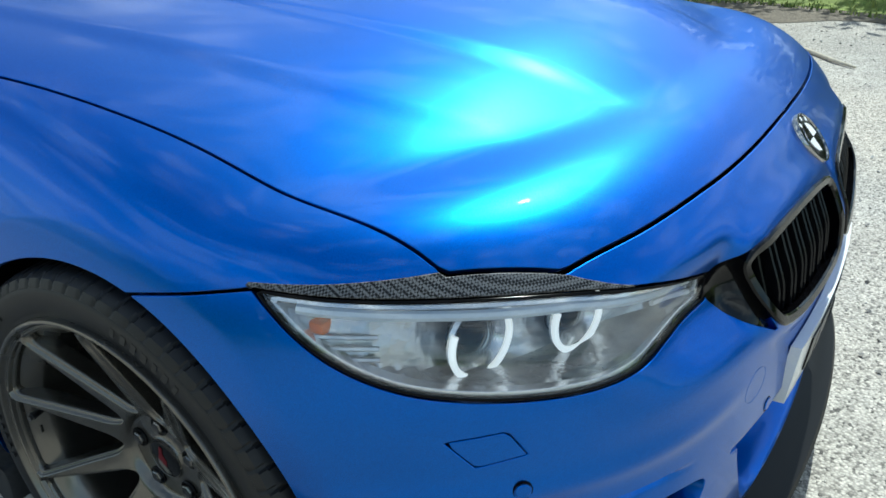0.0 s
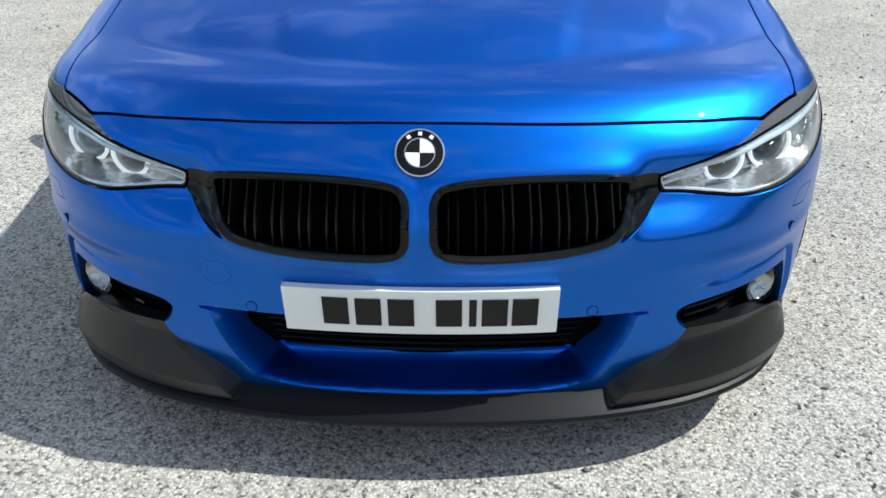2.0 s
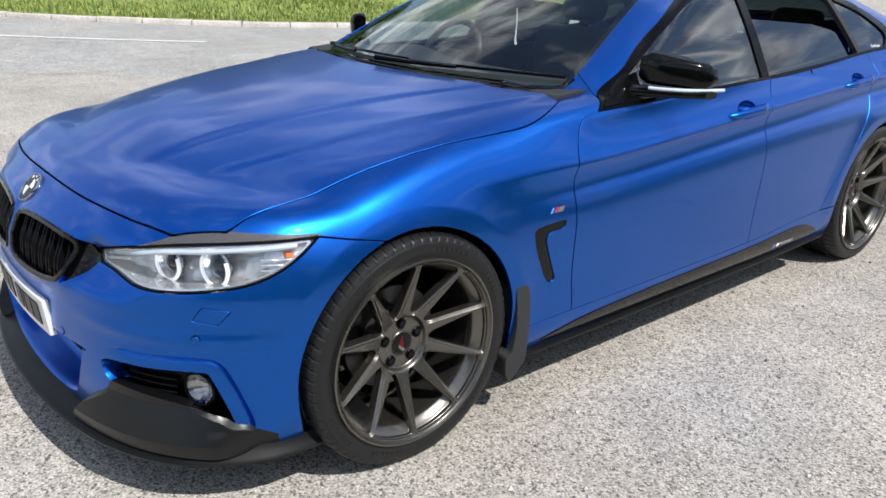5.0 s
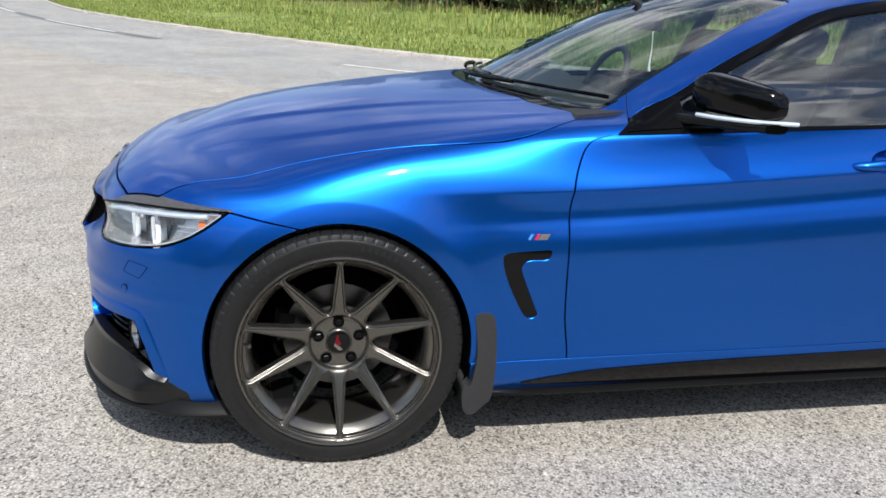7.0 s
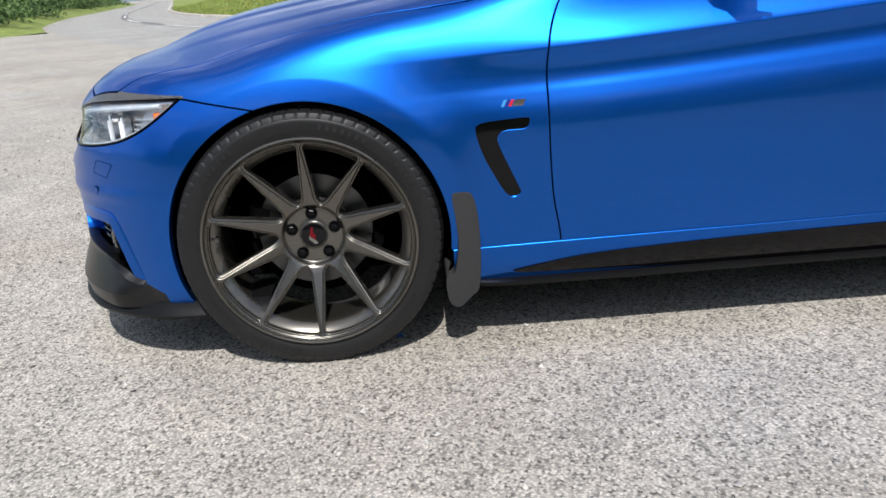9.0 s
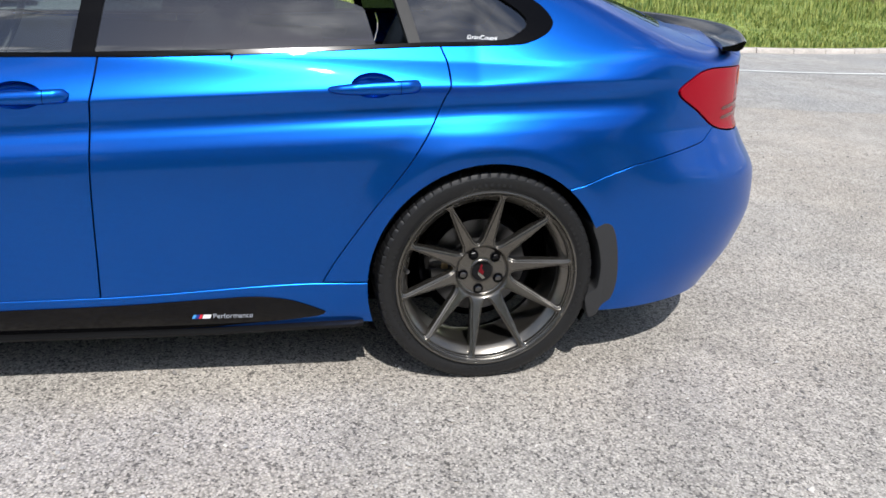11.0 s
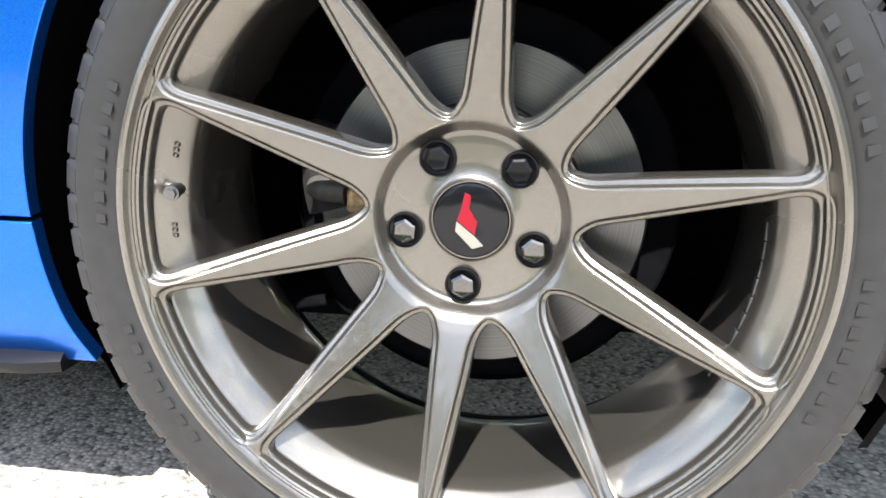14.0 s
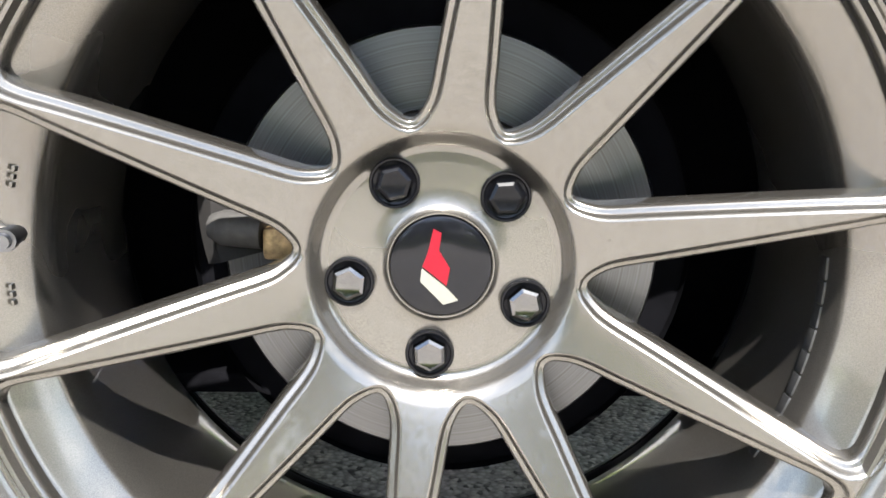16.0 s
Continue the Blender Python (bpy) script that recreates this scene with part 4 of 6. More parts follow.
for u in us:
    p = surface(u=u, z=.172)
    w = np.array([math.sin(u / .95), -math.cos(u / .95), 0])
    n = skin_normal(surface(u=u, z=.25)) * [1, 1, 0]
    n /= np.linalg.norm(n)
    out = float(np.interp(abs(u), [0, .2, .3, .42, .6, .75, 1.1], [.054, .053, .052, .050, .047, .024, .006]))
    z1 = .148
    rings.append([p - n * .09 + [0, 0, .03], p + n * .004 + [0, 0, .014], p + n * (out * .55) + [0, 0, -.004], np.array([*(p + n * out)[:2], z1 + .010]), np.array([*(p + n * (out + .004))[:2], z1 + .003]),
                  np.array([*(p + n * out)[:2], z1 - .006]), np.array([*(p - n * .02)[:2], z1 - .010]), np.array([*(p - n * .09)[:2], z1 - .006])])
part("front_splitter", loft(rings), SPLITTER, car, "satin black front splitter lip")

# flank panels
f_side_bonnet = lambda v: np.where(v[:, 1] < .70, f_bonnet(v), .06)
f_pillar_seam = lambda v: np.where(v[:, 1] > .60, v[:, 1] - .802 - .3 * (.738 - v[:, 0]), -1)
lower = cut(flank, lambda v: f_arch(v))
fender = cut(lower, lambda v: v[:, 1] - .86)
fender = cut(fender, lambda v: f_side_bonnet(v) - GAP, 1)
fender = cut(fender, lambda v: np.where(v[:, 1] < -.05, head_line(*N(v)) - GAP, .05), 1)
fender = cut(fender, lambda v: np.where(v[:, 1] < -.05, brow_line(*N(v)) - GAP * .3, .05), 1)
fender = cut(fender, lambda v: np.where(v[:, 1] < -.05, GAP - f_fender_seam(v), -1))
fender = cut(fender, lambda v: np.where(N(v)[0] < .70, .5, -.5))
fender = cut(fender, lambda v: np.where(v[:, 2] < .918, v[:, 1] - door_gap(v[:, 2]) + GAP, -.02))
fender = cut(fender, lambda v: f_pillar_seam(v) + GAP * .7)
fender = cut(fender, lambda v: dlo_line(*S(v)) - .001, 1)
fender = cut(fender, lambda v: np.where(v[:, 2] > .9, screen_line(*T(v)), .05) - .0, 1)
fender = cut(fender, lambda v: np.where((v[:, 1] < .80) & (v[:, 2] > .93), .684 - v[:, 0], -1))
fender = cut(fender, lambda v: np.where(v[:, 1] > .2, sill_top(v[:, 1]) + GAP * .6 - v[:, 2], -1))
vent_hole = cut(fender, lambda v: np.where(v[:, 1] > .2, vent_line(*S(v)), .05))
fender = cut(fender, lambda v: np.where(v[:, 1] > .2, vent_line(*S(v)) - .0005, .05), 1)
fenders = both("fender", rimmed(fender), PAINT)
both("fender_vent", rimmed(offset(vent_hole, -.004), .02), GLOSS_BLACK, "gloss black fender vent", fenders)
for i, (y, mat) in enumerate(((.503, LIGHT_BLUE), (.512, material("dark_blue_enamel", (.01, .03, .25), rough=.3, grain=(300, .05))), (.521, RED), (.540, CHROME))):
    wide = .0075 if i < 3 else .026
    p = surface(y=y, z=.651)
    o = [(-wide / 2 - .004, -.008), (wide / 2 - .004, -.008), (wide / 2 + .004, .008), (-wide / 2 + .004, .008)]
    place = Matrix.Translation((p[0] + .0005, y, .651)) @ Matrix(((0, 0, 1, 0), (1, 0, 0, 0), (0, 1, 0, 0), (0, 0, 0, 1)))
    both("badge_stripe", prism(o, .0018, place), mat, "", fenders)

# doors, quarter panel and sill
doors = cut(flank, lambda v: np.maximum(.55 - v[:, 1], v[:, 1] - 2.75))
doors = cut(doors, lambda v: v[:, 2] - 1.06)
doors = cut(doors, lambda v: sill_top(v[:, 1]) + GAP * .6 - v[:, 2])
doors = cut(doors, lambda v: dlo_line(*S(v)) - .0008, 1)
doors = cut(doors, lambda v: np.where(v[:, 2] > .90, v[:, 2] - np.interp(v[:, 1], [.74, .95, 1.2, 2.8], [.920, .934, 1.05, 1.06]), -1))
doors = cut(doors, lambda v: door_gap(v[:, 2]) + GAP - v[:, 1])
front_door = cut(doors, lambda v: v[:, 1] - mid_gap(v[:, 2]) + GAP)
rear_door = cut(doors, lambda v: mid_gap(v[:, 2]) + GAP - v[:, 1])
rear_door = cut(rear_door, lambda v: v[:, 1] - rear_gap(v[:, 2]) + GAP)
rear_door = cut(rear_door, f_arch)
HANDLES = {"front": (1.555, .853), "rear": (2.455, .901)}


def f_cup(which):
    hy, hz = HANDLES[which]
    return lambda v: (np.hypot((v[:, 1] - hy) / .064, (v[:, 2] - hz - .002) / .0345) - 1) * .045


front_door = cut(front_door, f_cup("front"), 1)
rear_door = cut(rear_door, f_cup("rear"), 1)
front_doors = both("front_door", rimmed(front_door), PAINT)
rear_doors = both("rear_door", rimmed(rear_door), PAINT)

f_bumper_seam = lambda v: v[:, 2] - np.interp(S(v)[0], [3.0, 3.04, 3.144, 3.305, 3.345, 3.40], [.612, .628, .690, .745, .790, .80])
rear = cut(flank, lambda v: np.where(v[:, 1] > 1.2, np.where(v[:, 2] < 1.02, rear_gap(v[:, 2]) + GAP - v[:, 1], -.02), .955 - v[:, 2]))
rear = cut(rear, lambda v: np.where((v[:, 1] > 2.1) & (v[:, 1] < 2.6), sill_top(v[:, 1]) + GAP * .6 - v[:, 2], -1))
rear = cut(rear, lambda v: .78 - v[:, 1])
rear = cut(rear, lambda v: dlo_line(*S(v)) - .0008, 1)
rear = cut(rear, lambda v: np.where(v[:, 1] < 1.7, screen_line(*T(v)) - .001, .05), 1)
rear = cut(rear, lambda v: np.where(v[:, 1] < .9, -f_pillar_seam(v) + GAP * .7, -1))
rear = cut(rear, f_arch)
rear = cut(rear, lambda v: np.where(v[:, 1] > 2.5, back_line(*T(v)) - .001, .05), 1)
tail = cut(rear, lambda v: tail_line(*S(v)) + GAP)
rear = cut(rear, lambda v: np.where(v[:, 1] > 3.1, tail_line(*S(v)) - GAP, .05), 1)
rear_bump = cut(rear, lambda v: np.maximum(2.9 - v[:, 1], f_bumper_seam(v) + GAP * .8))
rear_bump = cut(rear_bump, lambda v: .205 - v[:, 2])
f_roof = lambda v: np.where((v[:, 1] > 1.0) & (v[:, 1] < 3.0), np.interp(v[:, 1], [1.0, 1.36, 1.6, 2.2, 2.75, 3.0], [.60, .525, .515, .52, .53, .57]) - v[:, 0], -.05)
f_lid = lambda v: np.where(S(v)[0] > 3.2, S(v)[0] - np.interp(v[:, 2], [.5, .76, .97, 1.0, 1.03, 1.2], [3.62, 3.60, 3.53, 3.44, 3.40, 3.40]), -.3)
quarter = cut(rear, lambda v: np.where(v[:, 1] > 2.9, GAP * .8 - f_bumper_seam(v), -1))
quarter = cut(quarter, lambda v: f_roof(v) + .001)
lid_half = cut(quarter, lambda v: GAP - f_lid(v))
quarter = cut(quarter, lambda v: f_lid(v) + GAP)
quarter = cut(quarter, lambda v: np.where((v[:, 1] > 2.3) & (v[:, 1] < 2.9), .34 - v[:, 2], -1))
both("quarter_panel", rimmed(quarter), PAINT)
part("rear_bumper", joined(rimmed(rear_bump), rimmed(mirrored(rear_bump))), PAINT, car)
part("boot_lid", joined(rimmed(lid_half), rimmed(mirrored(lid_half))), PAINT, car)
lamps = both("tail_light", rimmed(offset(tail, .002), .02), TAIL_RED, "red wraparound tail light")
for k, z in enumerate((.815, .845)):
    stripe = cut(tail, lambda v: np.maximum(np.abs(v[:, 2] - z - .12 * (S(v)[0] - 3.4)) - .006, 3.36 - S(v)[0]))
    if len(stripe[1]):
        both("lamp_stripe", offset(stripe, .0032), TAIL_DARK, "", lamps)
mark = cut(tail, lambda v: np.hypot((S(v)[0] - 3.47), v[:, 2] - .93) - .032)
both("reversing_lens", offset(mark, .0034), AMBER, "orange lens patch", lamps)

roof = cut(top_sheet(.66, 1.25, 3.0, .02), lambda v: .0 - (np.interp(v[:, 1], [1.0, 1.36, 1.6, 2.2, 2.75, 3.0], [.60, .525, .515, .52, .53, .57]) - np.abs(v[:, 0])) + .001)
roof = cut(roof, lambda v: screen_line(*T(v)) - .001, 1)
roof = cut(roof, lambda v: back_line(*T(v)) - .001, 1)
part("roof", rimmed(roof), PAINT, car)

sill = cut(cut(flank, lambda v: np.maximum(.36 - v[:, 1], v[:, 1] - 2.50)), f_arch)
sill = cut(sill, lambda v: v[:, 2] - sill_top(v[:, 1]) + GAP * .6)
sill = cut(sill, lambda v: sill_low(v[:, 1]) - v[:, 2])
insert = cut(sill, lambda v: skirt_insert(*S(v)))
sill_blue = cut(sill, lambda v: skirt_insert(*S(v)) - .0005, 1)
sills = both("side_skirt", rimmed(sill_blue), PAINT)
both("skirt_panel", rimmed(offset(insert, .003), .012), GLOSS_BLACK, "gloss black side skirt panel", sills)
rings = []
for y in np.linspace(.425, 2.44, 60):
    x = surface(y=y, z=float(sill_low(y)) + .012)[0]
    z = float(sill_low(y))
    taper = min(1, .3 + (y - .42) / .10, (2.450 - y) / .03)
    rings.append([(x - .06, y, z + .012), (x - .004, y, z + .010), (x + .009 * taper, y, z + .005), (x + .015 * taper, y, z + .002), (x + .016 * taper, y, z - .003), (x + .013 * taper, y, z - .009), (x - .06, y, z - .010)])
both("skirt_blade", loft(rings), SPLITTER, "black skirt blade", sills)
for side_ob, sx in ((sills[0], 1), (sills[1], -1)):
    for i, (y, mat) in enumerate(((1.955, LIGHT_BLUE), (1.964, material("stripe_blue", (.01, .03, .25), rough=.3, grain=(300, .05))), (1.973, RED), (1.990, WHITE))):
        wide = .008 if i < 3 else .022
        o = [(-wide / 2 - .003, -.007), (wide / 2 - .003, -.007), (wide / 2 + .003, .007), (-wide / 2 + .003, .007)]
        p = surface(y=y, z=.238)
        place = Matrix.Translation((p[0] + .0032, y, .238)) @ Matrix(((0, 0, 1, 0), (1, 0, 0, 0), (0, 1, 0, 0), (0, 0, 0, 1)))
        m = prism(o, .0012, place)
        part("skirt_mark", m if sx > 0 else mirrored(m), mat, side_ob)
    text = bpy.data.curves.new("skirt_text", "FONT")
    text.body, text.size, text.extrude, text.align_x = "Performance", .0215, .0005, "LEFT"
    made = bpy.data.objects.new("skirt_text", text)
    data = bpy.data.meshes.new_from_object(made)
    bpy.data.objects.remove(made)
    p = surface(y=2.07, z=.238)
    ob = part("skirt_text", data, TEXT_GREY, side_ob, "pale grey lettering", smooth=False)
    ob.matrix_local = Matrix.Translation((sx * (p[0] + .0042), 2.006 if sx > 0 else 2.15, .231)) @ Matrix(((0, 0, sx, 0), (sx, 0, 0, 0), (0, 1, 0, 0), (0, 0, 0, 1)))

# windows
side_glass = cut(cut(flank, lambda v: np.maximum(.6 - v[:, 1], v[:, 1] - 3.05)), lambda v: .86 - v[:, 2])
surround = cut(side_glass, lambda v: dlo_line(*S(v)) + .0008)
panes = cut(surround, lambda v: glass_line(*S(v)) + .001)
surround = cut(surround, lambda v: glass_line(*S(v)) + .001, 1)
b_post = lambda v: np.abs(v[:, 1] - (1.715 + .16 * (v[:, 2] - .97))) - .026
c_post = lambda v: np.abs(v[:, 1] - (2.575 - .30 * (v[:, 2] - 1.0))) - .017
posts = (cut(panes, b_post), cut(panes, c_post))
panes = cut(cut(panes, b_post, 1), c_post, 1)
both("window_trim", rimmed(offset(surround, .003), .02), SATIN_BLACK, "satin black window surround")
both("window_post", rimmed(offset(posts[0], .002), .02), SATIN_BLACK, "black centre window post")
both("window_post", rimmed(offset(posts[1], .002), .02), POST_GREY, "ribbed dark grey rear window post")
fw = cut(panes, lambda v: v[:, 1] - 1.70 - .16 * (v[:, 2] - .97))
rw = cut(cut(panes, lambda v: 1.70 + .16 * (v[:, 2] - .97) - v[:, 1]), lambda v: v[:, 1] - 2.575 + .30 * (v[:, 2] - 1.0))
qw = cut(panes, lambda v: 2.575 - .30 * (v[:, 2] - 1.0) - v[:, 1])
for ob in (*both("door_window", offset(fw, -.004), FRONT_GLASS, "clear front door glass"),
           *both("door_window", offset(cut(rw, lambda v: np.maximum(v[:, 1] - 2.462 + (v[:, 2] - 1.01) * .30, v[:, 2] - np.interp(v[:, 1], [1.8, 2.25, 2.40, 2.45], [1.165, 1.138, 1.112, 1.095]))), -.004), TINT, "tinted door glass"), *both("quarter_window", offset(qw, -.004), TINT, "tinted fixed rear quarter glass")):
    ob.visible_shadow = False
text = bpy.data.curves.new("window_text", "FONT")
text.body, text.size, text.extrude, text.align_x = "GranCoupe", .0185, .0003, "CENTER"
text.shear = .25
made = bpy.data.objects.new("window_text", text)
data = bpy.data.meshes.new_from_object(made)
bpy.data.objects.remove(made)
p = surface(y=2.765, z=1.038)
n = skin_normal(p)
ob = part("window_text", data, WHITE, car, "white window lettering", smooth=False)
ob.matrix_local = Matrix.Translation((p[0] + .003, 2.765, 1.030)) @ Matrix.Rotation(-math.atan2(n[2], n[0]), 4, "Y") @ Matrix(((0, 0, 1, 0), (1, 0, 0, 0), (0, 1, 0, 0), (0, 0, 0, 1)))
screen_sheet = top_sheet(.72, .46, 1.50, .02)
screen = cut(screen_sheet, lambda v: screen_line(*T(v)) + .001)
band = cut(cut(screen, lambda v: screen_line(*T(v)) + .020, 1), lambda v: v[:, 1] - 3)
ob = part("windscreen", offset(screen, -.003), SCREEN, car, "clear green-tinted windscreen")
ob.visible_shadow = False
part("screen_border", offset(band, -.006), GLOSS_BLACK, car, "black glass border")
back_sheet = top_sheet(.68, 2.68, 3.55, .02)
ob = part("rear_window", rimmed(offset(cut(back_sheet, lambda v: back_line(*T(v)) + .001), -.002), .01), TINT, car, "dark rear window")
ob.visible_shadow = False
rear_band = cut(cut(back_sheet, lambda v: back_line(*T(v)) + .001), lambda v: back_line(*T(v)) + .045, 1)
part("rear_border", offset(rear_band, .001), GLOSS_BLACK, car, "black rear glass border")
cowl = cut(cut(top_sheet(.74, .42, .76, .015), lambda v: bonnet_line(*T(v)) - GAP, 1), lambda v: screen_line(*T(v)) - .0005, 1)
cowl = cut(cowl, lambda v: np.maximum(np.abs(v[:, 0]) - .63, .46 + .50 * v[:, 0] ** 2 - v[:, 1]))
part("cowl", rimmed(offset(cowl, -.008), .02), SATIN_BLACK, car, "black plastic cowl below the windscreen")

# wipers
for x0, x1 in ((.02, .66), (-.50, .10)):
    xs = np.linspace(x0, x1, 14)
    line = np.array([surface(x=x, y=.545 + .50 * x * x + .012 * math.sin(3 * (x - x0))) for x in xs]) + [0, 0, .010]
    wiper = part("wiper", tube(line, .006, 6), SATIN_BLACK, car, "black windscreen wiper")
    arm = np.array([surface(x=x, y=.50 + .52 * x * x + .06 * (x - x0)) for x in np.linspace(x0 - .03, (x0 + x1) / 2, 8)]) + [0, 0, .022]
    part("wiper_arm", tube(arm, np.linspace(.010, .006, 8), 6), SATIN_BLACK, wiper)

# spoiler on the boot edge
rings = []
for a in np.linspace(-1, 1, 41):
    x = .70 * a
    y = 3.775 - .20 * x * x - .25 * abs(x) ** 6
    h = 1.055 + .030 * (1 - abs(a) ** 4) - .006 * abs(a) ** 3
    z0 = 1.042 - .05 * abs(x) ** 3
    rings.append([(x, y - .075, z0 + .003), (x, y - .045, z0 + .008), (x, y - .015, h - .006), (x, y, h), (x, y + .006, h - .005), (x, y - .004, h - .026), (x, y - .02, z0 - .010), (x, y - .075, z0 - .010)])
part("boot_spoiler", loft(rings), GLOSS_BLACK, car, "gloss black boot lip spoiler")

# door handles, each over a hollow cup
for (hy, hz), unders in ((HANDLES["front"], front_doors), (HANDLES["rear"], rear_doors)):
    turn_a = np.linspace(0, 2 * math.pi, 48, endpoint=False)
    rim_pts = np.array([surface(y=hy + .0645 * math.cos(t), z=hz + .002 + .0350 * math.sin(t)) for t in turn_a])
    middle = rim_pts.mean(0)
    cup = []
    for q in (1.0, .985, .95, .88, .76, .58, .36, .12):
        ring = middle + (rim_pts - middle) * q
        ring[:, 0] -= .034 * (1 - q ** 3) ** .8 + (.0015 if q < 1 else 0)
        cup.append(ring)
    cup_mesh = loft(cup, caps=False)
    both("handle_cup", (cup_mesh[0], cup_mesh[1] + [tuple(range(7 * 48, 8 * 48))]), PAINT, "", unders)
    rings = []
    round_a = np.linspace(0, 2 * math.pi, 18, endpoint=False)
    for a in np.linspace(-1, 1, 41):
        y = hy + .126 * a
        h = float(np.interp(a, [-1, -.97, -.90, -.7, -.4, 0, .5, .88, .96, 1], [.003, .0065, .0095, .0130, .0160, .0178, .0186, .0180, .0140, .006]))
        lift = float(np.interp(abs(a), [0, .45, .75, .92, 1], [.026, .024, .017, .007, .001]))
        thick = float(np.interp(abs(a), [0, .8, .95, 1], [.0095, .0095, .008, .004]))
        mid_z = hz + .0085 * a - .001
        x = float(surface(y=hy + .13 * math.copysign(1, a), z=hz)[0]) * abs(a) + float(middle[0]) * (1 - abs(a)) + lift
        cz = np.sign(np.sin(round_a)) * np.abs(np.sin(round_a)) ** .8
        cx = np.sign(np.cos(round_a)) * np.abs(np.cos(round_a)) ** .8
        rings.append(np.stack([x + thick * cx - .004 * cz ** 2 * np.sign(cx) - .10 * h * cz, 0 * round_a + y, mid_z + h * cz], -1))
    both("door_handle", loft(rings), PAINT, "", unders)
    seam_ring = rings[31]
    both("handle_seam", tube(seam_ring + (seam_ring - seam_ring.mean(0)) * .012, .0009, 5, closed=True), MATT_BLACK, "", unders)

# door mirrors
mirror_rings = []
for a in np.linspace(0, 1, 26):
    x = .817 + .186 * a
    end = math.sqrt(max(0, 1 - max(0, (a - .80) / .2) ** 2.2)) * (.55 + .45 * step(-.15, .16, a))
    yr, zt, zb = 1.022 + .112 * a, 1.091 - .040 * a ** 1.4, .986 - .010 * a
    deep = (.105 - .035 * a) * (.75 + .25 * math.sin(math.pi * a))
    yc, zc = yr - deep / 2, (zt + zb) / 2
    t = np.linspace(0, 2 * math.pi, 28, endpoint=False)
    cy = np.sign(np.cos(t)) * np.abs(np.cos(t)) ** np.where(np.cos(t) > 0, .35, .75)
    cz = np.sign(np.sin(t)) * np.abs(np.sin(t)) ** np.where(np.sin(t) > 0, .62, .42)
    mirror_rings.append(np.stack([0 * t + x, yc + deep / 2 * cy * (.4 + .6 * end), zc + (zt - zb) / 2 * cz * end], -1))
mirrors = both("door_mirror", loft(mirror_rings), GLOSS_BLACK, "gloss black door mirror with a clear indicator strip", front_doors)
line = [(.845 + .161 * a, 1.022 + .112 * a - (.112 - .04 * a) * (.78 + .22 * math.sin(math.pi * a)) + .075 * a ** 6, .9795 - .004 * a) for a in np.linspace(.12, 1, 20)]
both("indicator_strip", tube(line, .0056, 8), STRIP, "clear indicator strip", mirrors)
arm = []
for a in np.linspace(0, 1, 16):
    x = .785 + .212 * a
    yr, deep = 1.018 + .112 * a, (.135 - .055 * a) * (1 if a < .85 else .8)
    t = np.linspace(0, 2 * math.pi, 18, endpoint=False)
    cy, cz = np.sign(np.cos(t)) * np.abs(np.cos(t)) ** .6, np.sign(np.sin(t)) * np.abs(np.sin(t)) ** .6
    arm.append(np.stack([0 * t + x, yr - deep / 2 + deep / 2 * cy, .9615 + (.0165 - .004 * a) * cz], -1))
both("mirror_arm", loft(arm), GLOSS_BLACK, "", mirrors)
foot = cut(side_glass, lambda v: outline([(.765, .922), (.765, .922), (.925, .936), (.925, .936), (.935, 1.015), (.935, 1.015)])(*S(v)))
both("mirror_foot", rimmed(offset(foot, .007), .02), SATIN_BLACK, "", mirrors)

# ---------------------------------------------------------------- wheels
def widen(v):
    """Draws the wheel out to its full size and sinks its hub."""
    r = np.hypot(v[:, 1], v[:, 2])
    k = (r + .0145 * np.clip((r - .10) / .166, 0, 1)) / np.maximum(r, 1e-6)
    return np.stack([v[:, 0] - HUB_DEPTH * (1 - np.clip((r - .078) / .165, 0, 1)), v[:, 1] * k, v[:, 2] * k], -1)


HUB_DEPTH = .048


